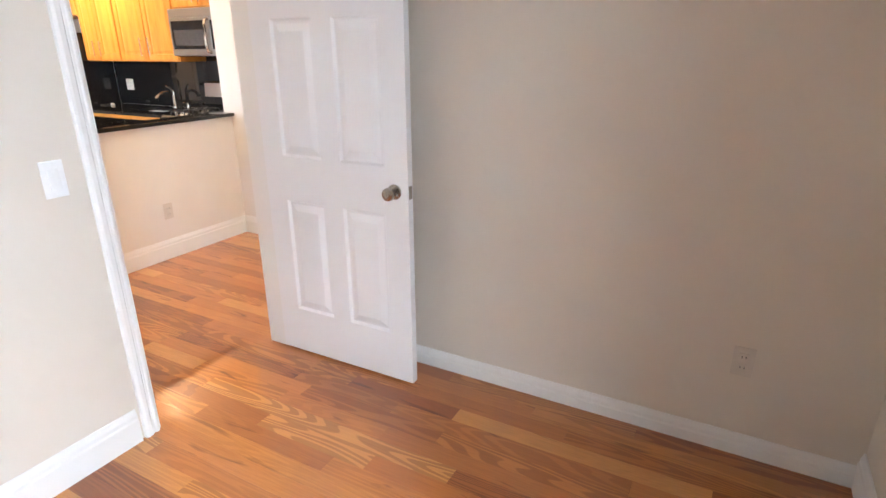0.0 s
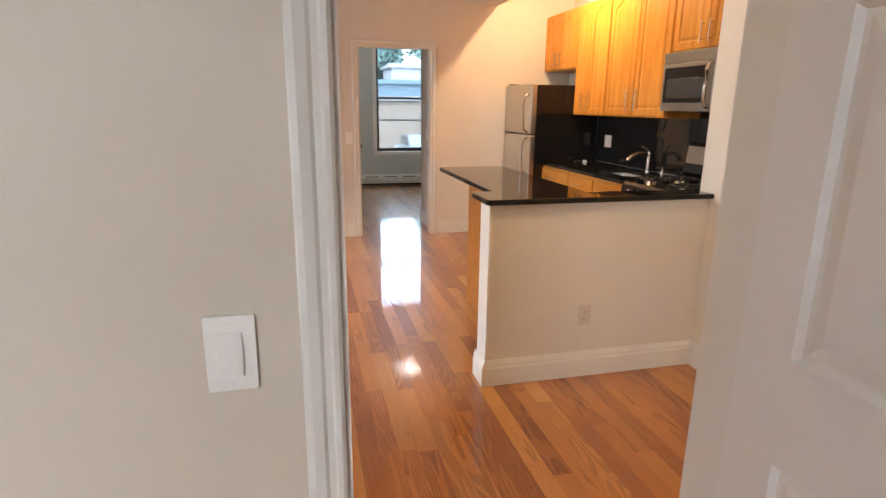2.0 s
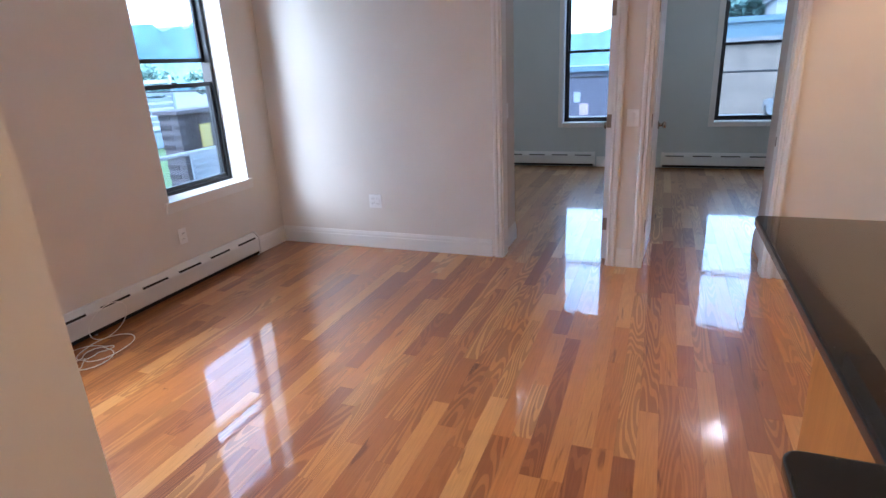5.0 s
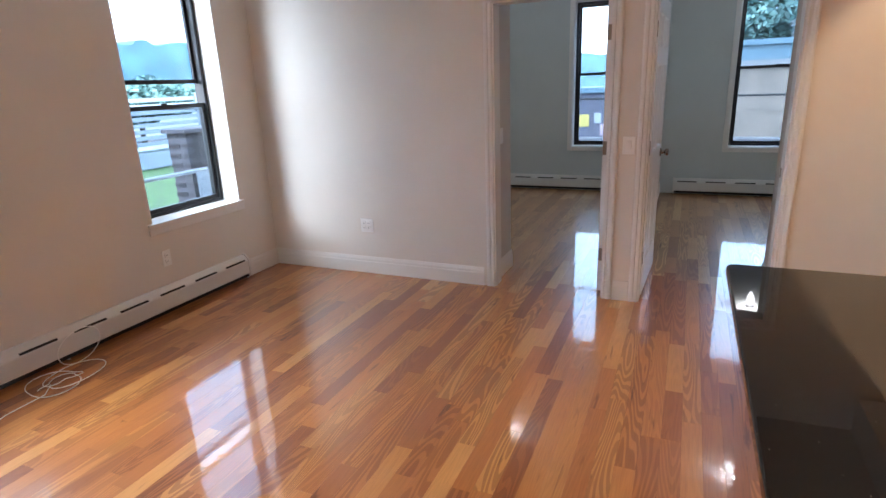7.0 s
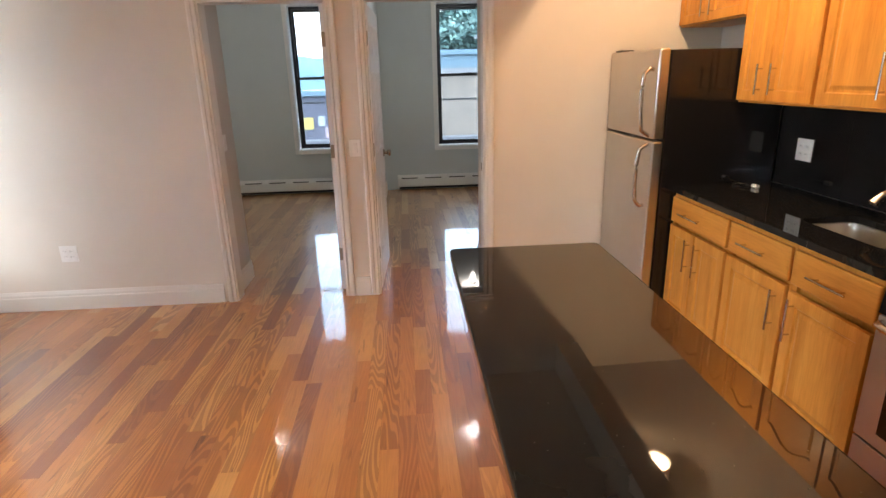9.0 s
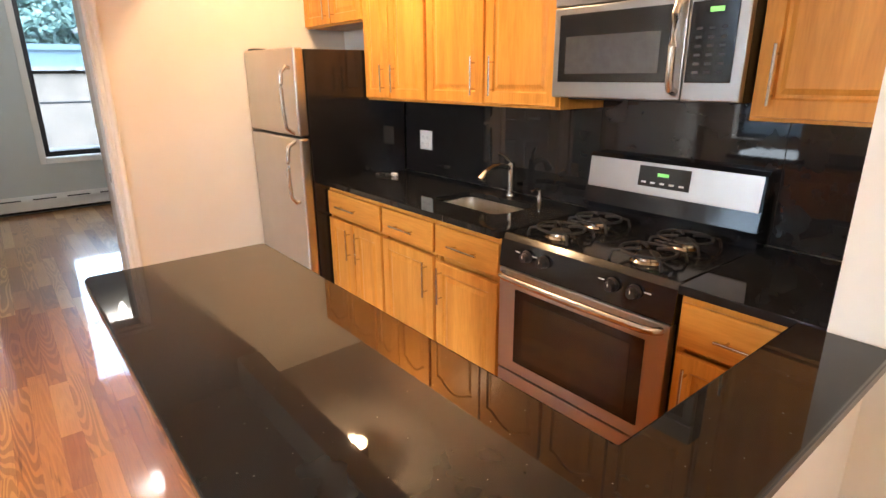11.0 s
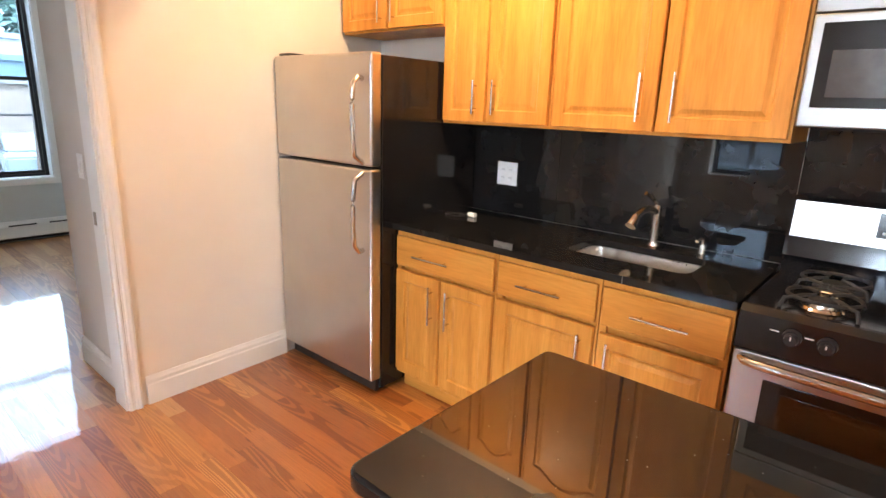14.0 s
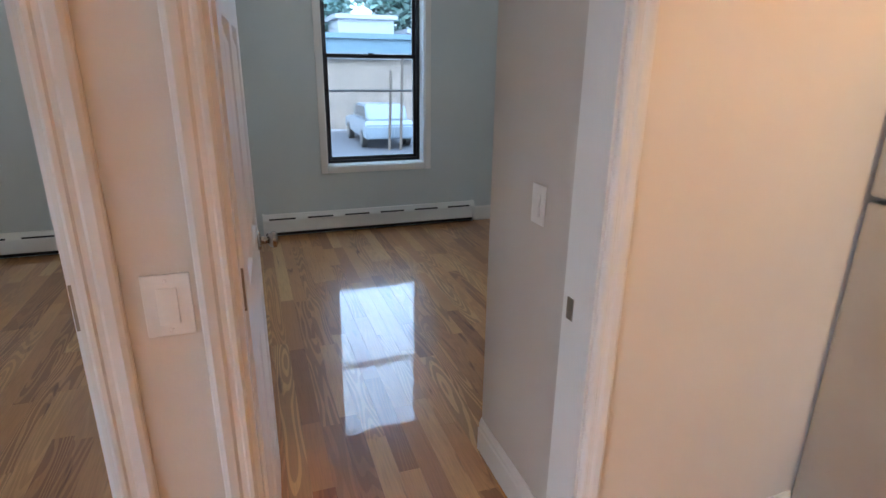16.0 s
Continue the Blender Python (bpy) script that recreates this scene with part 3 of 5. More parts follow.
def strike(x, y, z, axis):
    bm = box(x - 0.0015, x + 0.0015, y - 0.014, y + 0.014, z - 0.03, z + 0.03, 0.0008, 1) if axis == "x" else box(x - 0.014, x + 0.014, y - 0.0015, y + 0.0015, z - 0.03, z + 0.03, 0.0008, 1)
    return solid("strike_plate", bm, M_BRONZE, "small dull nickel strike plate in the door jamb", "strike plate")


strike(-6.515, 2.8015, 0.92, "y")
strike(-1.165, 1.4735, 0.935, "y")


# ---- windows ----
def sash_window(name, axis, plane, hole, inward, label, mid=None, screen=False, face=None, casing=True, drop=0.0):
    """A black double-hung window set deep in a plastered opening; plane is the sash's, face the room's wall."""
    a0, a1, z0, z1 = hole
    mid = mid or (z0 + z1) / 2
    t = thing(name, (plane, (a0 + a1) / 2, z0) if axis == "x" else ((a0 + a1) / 2, plane, z0), label, "window")
    t["kind"] = "structure"

    def b(u0, u1, p0, p1, c0, c1, bev=0.0):
        p0, p1 = sorted((plane + inward * p0, plane + inward * p1))
        return box(p0, p1, u0, u1, c0, c1, bev) if axis == "x" else box(u0, u1, p0, p1, c0, c1, bev)
    f = 0.032
    fr = part("window_frame", b(a0 + 0.012, a0 + 0.012 + f, -0.06, 0.03, z0 + 0.012, z1 - 0.012, 0.003), M_FRAME, t)
    part("window_frame", b(a1 - 0.012 - f, a1 - 0.012, -0.06, 0.03, z0 + 0.012, z1 - 0.012, 0.003), M_FRAME, t)
    part("window_frame", b(a0 + 0.012 + f, a1 - 0.012 - f, -0.06, 0.03, z1 - 0.012 - f, z1 - 0.012, 0.003), M_FRAME, t)
    part("window_frame", b(a0 + 0.012 + f, a1 - 0.012 - f, -0.06, 0.03, z0 + 0.012, z0 + 0.012 + f * 0.8, 0.003), M_FRAME, t)
    i0, i1 = a0 + 0.012 + f, a1 - 0.012 - f
    s = 0.026
    # lower sash in front, upper sash behind
    for nm, c0, c1, p in (("lower_sash", z0 + 0.012 + f * 0.8, mid + 0.018, 0.0), ("upper_sash", mid - 0.018 - drop, z1 - 0.012 - f, -0.034)):
        sash = part(nm, b(i0, i1, p - 0.012, p + 0.014, c1 - s * 1.25, c1, 0.002), M_FRAME, t)
        part("rail", b(i0, i1, p - 0.012, p + 0.014, c0, c0 + s * 1.2, 0.002), M_FRAME, sash)
        part("stile", b(i0, i0 + s, p - 0.012, p + 0.014, c0 + s * 1.2, c1 - s * 1.25, 0.002), M_FRAME, sash)
        part("stile", b(i1 - s, i1, p - 0.012, p + 0.014, c0 + s * 1.2, c1 - s * 1.25, 0.002), M_FRAME, sash)
        g = part("pane", b(i0 + s - 0.004, i1 - s + 0.004, p - 0.002, p + 0.002, c0 + s * 1.2 - 0.004, c1 - s * 1.25 + 0.004), M_GLASS, sash)
        g.visible_shadow = False
    part("lock", b((i0 + i1) / 2 - 0.025, (i0 + i1) / 2 + 0.025, 0.014, 0.03, mid + 0.012, mid + 0.03, 0.004), M_FRAME, t)
    # white lining of the opening
    d = abs(face - plane)
    part("lining", b(a0, a0 + 0.0125, 0.03, d, z0 + 0.012, z1 - 0.012), M_TRIM, t)
    part("lining", b(a1 - 0.0125, a1, 0.03, d, z0 + 0.012, z1 - 0.012), M_TRIM, t)
    part("lining", b(a0, a1, 0.03, d, z1 - 0.012, z1), M_TRIM, t)
    part("window_sill", b(a0 - (0.03 if not casing else 0), a1 + (0.03 if not casing else 0), 0.03 if casing else 0.03, d + (0.0 if casing else 0.022), z0 - (0.0 if casing else 0.018), z0 + 0.012, 0.003), M_TRIM, t)
    if casing:
        w = 0.055
        part("casing", b(a0 - w, a0 + 0.004, d + 0.001, d + 0.019, z0 - w, z1 + w, 0.004), M_TRIM, t)
        part("casing", b(a1 - 0.004, a1 + w, d + 0.001, d + 0.019, z0 - w, z1 + w, 0.004), M_TRIM, t)
        part("casing", b(a0 + 0.005, a1 - 0.005, d + 0.001, d + 0.018, z1 - 0.004, z1 + w, 0.004), M_TRIM, t)
        part("casing", b(a0 + 0.005, a1 - 0.005, d + 0.001, d + 0.018, z0 - w, z0 + 0.004, 0.004), M_TRIM, t)
    else:
        part("apron", b(a0 - 0.03, a1 + 0.03, d + 0.001, d + 0.014, z0 - 0.068, z0 - 0.018, 0.003), M_TRIM, t)
    return t


sash_window("window_1", "y", -1.345, LWIN, 1, "black double-hung window in a deep white opening", mid=1.445, face=-1.147, casing=False, drop=-0.185)
sash_window("window_2", "y", -1.345, RWIN, 1, "black double-hung window in a deep white opening", mid=1.445, face=-1.147, casing=False)
sash_window("window_3", "x", -10.64, W1, 1, "black double-hung window with white casing", mid=1.573, face=WW)
sash_window("window_4", "x", -10.64, W2, 1, "black double-hung window with white casing", mid=1.573, face=WW)
sash_window("window_5", "x", 1.60, BWIN, -1, "black double-hung window in a deep white opening", face=1.42)


# ---- kitchen ----
CF = 3.866   # base cabinet fronts
UF = 4.18    # upper cabinet fronts


def shaker_front(bm, x0, x1, z0, z1, y, th=0.02, rim=0.055, arch=0.0):
    """A frame-and-raised-panel front facing -y, its back on the plane y; arch lifts the panel's top in the middle."""
    add_box(bm, x0, x1, y - th + 0.008, y, z0, z1, 0.0)
    n = 15 if arch > 0 else 1

    def outline(inset, rise):
        a0, a1, b0, b1 = x0 + inset, x1 - inset, z0 + inset, z1 - inset - rise
        pts = [(a0, b0), (a1, b0)]
        for k in range(n + 1):
            s = k / n
            x = a1 + (a0 - a1) * s
            c = max(0.0, math.cos((s - 0.5) * math.pi / 0.8)) if abs(s - 0.5) < 0.4 else 0.0
            pts.append((x, b1 + rise * c))
        return pts
    steps = [(0.0, 0.008, 0.0), (0.003, 0.0, 0.0), (rim, 0.0, arch), (rim + 0.007, 0.009, arch), (rim + 0.014, 0.009, arch), (rim + 0.034, 0.002, arch)]
    rings = []
    for inset, dep, rise in steps:
        rings.append([bm.verts.new((x, y - th + dep, z)) for x, z in outline(inset, rise)])
    fs = []
    for r, s in zip(rings, rings[1:]):
        m = len(r)
        for k in range(m):
            fs.append(bm.faces.new((r[k], r[(k + 1) % m], s[(k + 1) % m], s[k])))
    fs.append(bm.faces.new(rings[-1]))
    for f in fs:
        f.normal_update()
        if f.normal.y > 0.01:
            f.normal_flip()
    return bm


def drawer_front(bm, x0, x1, z0, z1, y, th=0.02):
    add_box(bm, x0, x1, y - th, y, z0, z1, 0.006, 3)
    return bm


def bar_pull(bm, p, q, off=0.03):
    """A slim bar handle from p to q, on two posts that come out of the front by off."""
    p, q = Vector(p), Vector(q)
    o = Vector((0, -off, 0))
    d = (q - p).normalized()
    add_cyl(bm, p + o, q + o, 0.005, n=10)
    L = (q - p).length
    for s in (0.16, 0.84):
        add_cyl(bm, p + d * L * s, p + d * L * s + o, 0.004, n=8)
    return bm


def cabinet(name, x0, x1, z0, z1, front, back, fronts, label, group, toe=False, body_top=None):
    """A cabinet carcass with face frame; fronts are (kind, x0, x1, z0, z1, pull, arch)."""
    t = thing(name, ((x0 + x1) / 2, (front + back) / 2, z0 if not toe else 0), label, "cabinet", group)
    bm = box(x0 + 0.001, x1 - 0.001, front + 0.02, back, z0, body_top or z1)
    part("body", bm, M_CABV, t)
    fr = bmesh.new()
    s = 0.03
    add_box(fr, x0 + 0.001, x0 + s, front, front + 0.0195, z0, z1, 0.001, 1)
    add_box(fr, x1 - s, x1 - 0.001, front, front + 0.0195, z0, z1, 0.001, 1)
    add_box(fr, x0 + s, x1 - s, front, front + 0.0195, z1 - s, z1, 0.001, 1)
    add_box(fr, x0 + s, x1 - s, front, front + 0.0195, z0, z0 + s, 0.001, 1)
    part("face_frame", fr, M_CABV, t)
    if toe:
        part("toe_kick", box(x0 + 0.001, x1 - 0.001, front + 0.06, front + 0.08, 0.001, z0 - 0.001), M_CABH, t, "shaded wooden toe kick")
    for kind, a0, a1, c0, c1, pull, arch in fronts:
        bm = bmesh.new()
        if kind == "drawer":
            drawer_front(bm, a0, a1, c0, c1, front - 0.001)
            d = part("drawer", bm, M_CABH, t)
        else:
            shaker_front(bm, a0, a1, c0, c1, front - 0.001, arch=arch, rim=min(0.055, (a1 - a0) * 0.2))
            d = part("door", bm, M_CABV, t)
        if pull:
            bm = bmesh.new()
            bar_pull(bm, (pull[0], front - 0.021, pull[1]), (pull[2], front - 0.021, pull[3]))
            part("handle", bm, M_CHROME, d, "slim brushed nickel bar handle")
    return t


G_BASE, G_UP = "kitchen base cabinets", "kitchen wall cabinets"
ZT, ZB = 0.862, 0.10
D0, D1 = 0.685, 0.835
P0, P1 = 0.125, 0.665


def pull_h(c, half=0.09, z=0.755):
    return (c - half, z, c + half, z)


def pull_v(x, z0=0.44, z1=0.63):
    return (x, z0, x, z1)


cabinet("base_cabinet", -5.685, -5.075, ZB, ZT, CF, 4.474, [
    ("drawer", -5.675, -5.085, D0, D1, pull_h(-5.43, 0.11), 0), ("door", -5.675, -5.39, P0, P1, pull_v(-5.43), 0), ("door", -5.38, -5.085, P0, P1, pull_v(-5.325), 0)],
    "honey maple base cabinet with a drawer over two narrow doors", G_BASE, True)
cabinet("base_cabinet", -5.073, -4.603, ZB, ZT, CF, 4.474, [
    ("drawer", -5.063, -4.613, D0, D1, pull_h(-4.85, 0.10), 0), ("door", -5.063, -4.613, P0, P1, pull_v(-4.662), 0)],
    "honey maple base cabinet with a drawer over one door", G_BASE, True, 0.70)
cabinet("base_cabinet", -4.601, -4.148, ZB, ZT, CF, 4.474, [
    ("drawer", -4.591, -4.158, D0, D1, pull_h(-4.37, 0.10), 0), ("door", -4.591, -4.158, P0 - 0.012, P1 - 0.012, pull_v(-4.545), 0)],
    "honey maple base cabinet beside the range, its door hanging low", G_BASE, True, 0.70)
cabinet("base_cabinet", -3.355, -2.9, ZB, ZT, CF, 4.474, [
    ("drawer", -3.345, -2.93, D0, D1, pull_h(-3.12, 0.10), 0), ("door", -3.345, -2.93, P0, P1, pull_v(-3.30), 0)],
    "honey maple base cabinet between range and wall", G_BASE, True)

UB, UT = 1.37, 2.425
cabinet("wall_cabinet", -6.47, -5.69, 1.83, UT, UF, 4.488, [
    ("door", -6.46, -6.09, 1.84, UT - 0.012, pull_v(-6.135, 1.87, 2.02), 0.05), ("door", -6.08, -5.70, 1.84, UT - 0.012, pull_v(-6.035, 1.87, 2.02), 0.05)],
    "short honey maple wall cabinet above the fridge, two doors", G_UP)
cabinet("wall_cabinet", -5.688, -5.062, UB, UT, UF, 4.488, [
    ("door", -5.678, -5.415, UB + 0.012, UT - 0.012, pull_v(-5.468, 1.42, 1.575), 0.05), ("door", -5.405, -5.072, UB + 0.012, UT - 0.012, pull_v(-5.355, 1.42, 1.575), 0.05)],
    "tall honey maple wall cabinet with two arched doors", G_UP)
cabinet("wall_cabinet", -5.06, -4.142, UB, UT, UF, 4.488, [
    ("door", -5.05, -4.605, UB + 0.012, UT - 0.012, pull_v(-4.665, 1.42, 1.60), 0.06), ("door", -4.595, -4.152, UB + 0.012, UT - 0.012, pull_v(-4.535, 1.42, 1.60), 0.06)],
    "tall honey maple wall cabinet with two wide arched doors", G_UP)
cabinet("wall_cabinet", -4.14, -3.372, 1.845, UT, UF, 4.488, [
    ("door", -4.13, -3.76, 1.857, UT - 0.012, pull_v(-3.80, 1.89, 2.04), 0.05), ("door", -3.75, -3.382, 1.857, UT - 0.012, pull_v(-3.71, 1.89, 2.04), 0.05)],
    "short honey maple wall cabinet above the microwave", G_UP)
cabinet("wall_cabinet", -3.37, -2.89, UB, UT, UF, 4.488, [
    ("door", -3.36, -2.93, UB + 0.012, UT - 0.012, pull_v(-3.305, 1.42, 1.60), 0.06)],
    "tall honey maple wall cabinet with one arched door", G_UP)

# splashback slabs and worktops
for a, b in ((-5.72, -5.17), (-5.168, -4.14), (-4.138, -3.35), (-3.348, -2.89)):
    solid("splashback_slab", box(a, b, 4.476, 4.488, 0.893, 1.37 if not (-4.2 < a < -4.1) else 1.42, 0.001, 1), M_SPLASH, "polished black granite splashback slab", "splashback", "splashback slabs")
solid("splashback_edge", box(-5.735, -5.721, 4.470, 4.488, 0.893, 1.37, 0.001, 1), M_STEEL, "slim steel edge strip of the splashback", "edge strip")


def slab_with_hole(x0, x1, y0, y1, z0, z1, hole, r=0.05):
    """A worktop with a round-cornered basin cut-out, edges eased."""
    bm = bmesh.new()
    hx0, hx1, hy0, hy1 = hole
    loop = []
    for cx, cy, a in ((hx1 - r, hy1 - r, 0), (hx0 + r, hy1 - r, 90), (hx0 + r, hy0 + r, 180), (hx1 - r, hy0 + r, 270)):
        for k in range(5):
            t = radians(a + 22.5 * k)
            loop.append((cx + r * math.cos(t), cy + r * math.sin(t)))
    outer = []
    for x, y in loop:
        dx = (x - (hx0 + hx1) / 2) / ((hx1 - hx0) / 2)
        dy = (y - (hy0 + hy1) / 2) / ((hy1 - hy0) / 2)
        if abs(dx) > abs(dy):
            outer.append((x1 if dx > 0 else x0, y0 + (y1 - y0) * (y - hy0) / (hy1 - hy0)))
        else:
            outer.append((x0 + (x1 - x0) * (x - hx0) / (hx1 - hx0), y1 if dy > 0 else y0))
    n = len(loop)
    lo_i, hi_i = [bm.verts.new((x, y, z0)) for x, y in loop], [bm.verts.new((x, y, z1)) for x, y in loop]
    lo_o, hi_o = [bm.verts.new((x, y, z0)) for x, y in outer], [bm.verts.new((x, y, z1)) for x, y in outer]
    for k in range(n):
        j = (k + 1) % n
        a, b = outer[k], outer[j]
        bm.faces.new((hi_i[k], hi_i[j], hi_o[j], hi_o[k]))
        bm.faces.new((lo_i[k], lo_o[k], lo_o[j], lo_i[j]))
        bm.faces.new((lo_i[k], lo_i[j], hi_i[j], hi_i[k]))
        if a[0] != b[0] and a[1] != b[1]:
            cx, cy = (a[0] if abs(a[0] - x0) < 1e-6 or abs(a[0] - x1) < 1e-6 else b[0]), (a[1] if abs(a[1] - y0) < 1e-6 or abs(a[1] - y1) < 1e-6 else b[1])
            cl, ch = bm.verts.new((cx, cy, z0)), bm.verts.new((cx, cy, z1))
            bm.faces.new((hi_o[k], hi_o[j], ch))
            bm.faces.new((lo_o[k], lo_o[j], cl))
            bm.faces.new((lo_o[k], cl, ch, hi_o[k]))
            bm.faces.new((cl, lo_o[j], hi_o[j], ch))
        else:
            bm.faces.new((lo_o[k], lo_o[j], hi_o[j], hi_o[k]))
    bmesh.ops.recalc_face_normals(bm, faces=bm.faces[:])
    return bm


SINK = (-4.86, -4.36, 4.03, 4.31)
solid("worktop", slab_with_hole(-5.70, -4.146, CF - 0.03, 4.475, ZT + 0.001, 0.892, SINK), M_STONE, "polished black granite worktop with an undermount sink", "worktop", smooth=False)
solid("worktop", box(-3.357, -2.888, CF - 0.03, 4.475, ZT + 0.001, 0.892, 0.003), M_STONE, "short polished black granite worktop beside the range", "worktop")

# sink bowl
bm = bmesh.new()
sx0, sx1, sy0, sy1 = SINK
rings = []
for inset, z in ((-0.02, ZT), (0.004, ZT - 0.001), (0.012, 0.76), (0.03, 0.72), (0.10, 0.712)):
    ring = []
    r = 0.05
    for cx, cy, a in ((sx1 - r, sy1 - r, 0), (sx0 + r, sy1 - r, 90), (sx0 + r, sy0 + r, 180), (sx1 - r, sy0 + r, 270)):
        for k in range(5):
            tt = radians(a + 22.5 * k)
            ring.append(bm.verts.new((cx + (r - inset) * math.cos(tt) if inset < r else cx - (inset - r) * (1 if a in (0, 270) else -1), cy + (r - inset) * math.sin(tt) if inset < r else cy - (inset - r) * (1 if a in (0, 90) else -1), z)))
    rings.append(ring)
for r0, r1 in zip(rings, rings[1:]):
    for k in range(20):
        bm.faces.new((r0[k], r0[(k + 1) % 20], r1[(k + 1) % 20], r1[k]))
bmesh.ops.remove_doubles(bm, verts=bm.verts[:], dist=0.0005)
edge = [e for e in bm.edges if e.is_boundary and abs(e.verts[0].co.z - 0.712) < 0.002]
if edge:
    bmesh.ops.holes_fill(bm, edges=edge, sides=0)
bmesh.ops.recalc_face_normals(bm, faces=bm.faces[:])
for f in bm.faces:
    f.normal_flip()
sink = thing("sink", (-4.61, 4.17, 0.712), "stainless steel undermount sink bowl", "sink")
part("bowl", bm, metal("sink_steel", (0.72, 0.70, 0.66), 0.33, (1, 1, 1), 60, 0.08), sink)
part("drain", add_cyl(bmesh.new(), (-4.61, 4.17, 0.711), (-4.61, 4.17, 0.716), 0.042, n=24), M_BRONZE, sink)

# faucet and soap pump
fx, fy = -4.628, 4.395
faucet = thing("faucet", (fx, fy, 0.892), "brushed nickel pull-out kitchen faucet with side lever", "faucet")
bm = bmesh.new()
add_cyl(bm, (fx, fy, 0.8925), (fx, fy, 0.905), 0.028, 0.026)
add_cyl(bm, (fx, fy, 0.905), (fx, fy, 1.07), 0.021, 0.018)
part("body", bm, M_CHROME, faucet)
bm = bmesh.new()
add_tube(bm, [(fx, fy, 1.035), (fx - 0.006, fy - 0.03, 1.052), (fx - 0.014, fy - 0.07, 1.06), (fx - 0.022, fy - 0.11, 1.055), (fx - 0.03, fy - 0.15, 1.035)], 0.015, 12)
part("spout", bm, M_CHROME, faucet)
bm = bmesh.new()
add_cyl(bm, (fx - 0.03, fy - 0.15, 1.035), (fx - 0.036, fy - 0.185, 0.995), 0.016, 0.023, 16)
part("spray_head", bm, M_CHROME, faucet)
bm = bmesh.new()
add_tube(bm, [(fx, fy, 1.055), (fx - 0.005, fy - 0.008, 1.082), (fx - 0.02, fy - 0.03, 1.105), (fx - 0.035, fy - 0.06, 1.122)], 0.009, 10)
part("lever", bm, M_CHROME, faucet)
sp = thing("soap_dispenser", (-4.425, 4.40, 0.892), "small brushed nickel soap dispenser by the sink", "soap dispenser")
bm = bmesh.new()
add_cyl(bm, (-4.425, 4.40, 0.8925), (-4.425, 4.40, 0.93), 0.018, 0.014)
part("base", bm, M_CHROME, sp)
bm = bmesh.new()
add_cyl(bm, (-4.425, 4.40, 0.93), (-4.425, 4.40, 0.955), 0.008)
add_tube(bm, [(-4.425, 4.40, 0.955), (-4.43, 4.38, 0.958), (-4.435, 4.35, 0.95)], 0.007)
part("pump", bm, M_CHROME, sp)


def wall_plate(name, axis, face, into, a, z, w, h, slots, label, category, mat=None):
    """A cover plate with rockers or sockets on a wall's face."""
    loc = (face, a, z) if axis == "x" else (a, face, z)
    t = thing(name, loc, label, category)
    mat = mat or M_WHITE

    def b(u0, u1, p0, p1, c0, c1, bev):
        q0, q1 = sorted((face + into * p0, face + into * p1))
        return box(q0, q1, u0, u1, c0, c1, bev) if axis == "x" else box(u0, u1, q0, q1, c0, c1, bev)
    part("plate", b(a - w / 2, a + w / 2, 0.0008, 0.0065, z - h / 2, z + h / 2, 0.002), mat, t)
    for nm, du, dz, pw, ph in slots:
        p = part(nm, b(a + du - pw / 2, a + du + pw / 2, 0.0066, 0.0105, z + dz - ph / 2, z + dz + ph / 2, 0.001), mat, t)
        if nm == "rocker":
            k = 0 if axis == "x" else 1
            for v in p.data.vertices:
                if abs(v.co[k] - face) > 0.008:
                    v.co[k] += into * (0.006 * (z + dz - v.co.z) / ph + 0.001)
        if nm == "socket":
            for s in (-0.0065, 0.0065):
                part("slot", b(a + du + s - 0.0012, a + du + s + 0.0012, 0.0105, 0.0108, z + dz - 0.004, z + dz + 0.005, 0.0), M_DARK, p)
    for dz in (-h / 2 + 0.012, h / 2 - 0.012):
        part("screw", b(a - 0.003, a + 0.003, 0.0066, 0.0073, z + dz - 0.003, z + dz + 0.003, 0.0006), mat, t)
    return t


SW = [("rocker", 0, 0, 0.034, 0.068)]
OUT = [("socket", 0, 0.021, 0.034, 0.030), ("socket", 0, -0.021, 0.034, 0.030)]
OUT2 = [("socket", -0.023, 0.021, 0.034, 0.030), ("socket", -0.023, -0.021, 0.034, 0.030), ("socket", 0.023, 0.021, 0.034, 0.030), ("socket", 0.023, -0.021, 0.034, 0.030)]
wall_plate("light_switch", "x", -1.07, 1, 1.30, 1.083, 0.072, 0.120, SW, "white rocker light switch by the bedroom door", "light switch")
wall_plate("light_switch", "x", FW, 1, 1.905, 1.095, 0.080, 0.118, SW, "white rocker light switch on the post between two doors", "light switch")
wall_plate("light_switch", "y", 2.86, -1, -6.81, 1.12, 0.075, 0.118, SW, "white rocker light switch on a grey wall", "light switch")
wall_plate("light_switch", "y", 0.935, 1, -6.70, 1.13, 0.075, 0.118, SW, "white rocker light switch on a grey wall", "light switch")
wall_plate("wall_outlet", "y", 4.476, -1, -5.475, 1.112, 0.125, 0.122, OUT2, "white double wall outlet on black granite", "wall outlet")
wall_plate("wall_outlet", "x", FW, 1, -0.155, 0.42, 0.118, 0.118, OUT2, "white double wall outlet above the baseboard", "wall outlet")
wall_plate("wall_outlet", "x", -2.80, 1, 2.85, 0.357, 0.072, 0.116, OUT, "cream wall outlet on the half wall", "wall outlet", M_CREAMP)
wall_plate("wall_outlet", "y", -1.147, 1, -5.25, 0.40, 0.072, 0.116, OUT, "white wall outlet under the window", "wall outlet")
wall_plate("wall_outlet", "y", 2.43, -1, 0.999, 0.393, 0.072, 0.116, OUT, "beige painted-over wall outlet", "wall outlet", M_CREAMP)

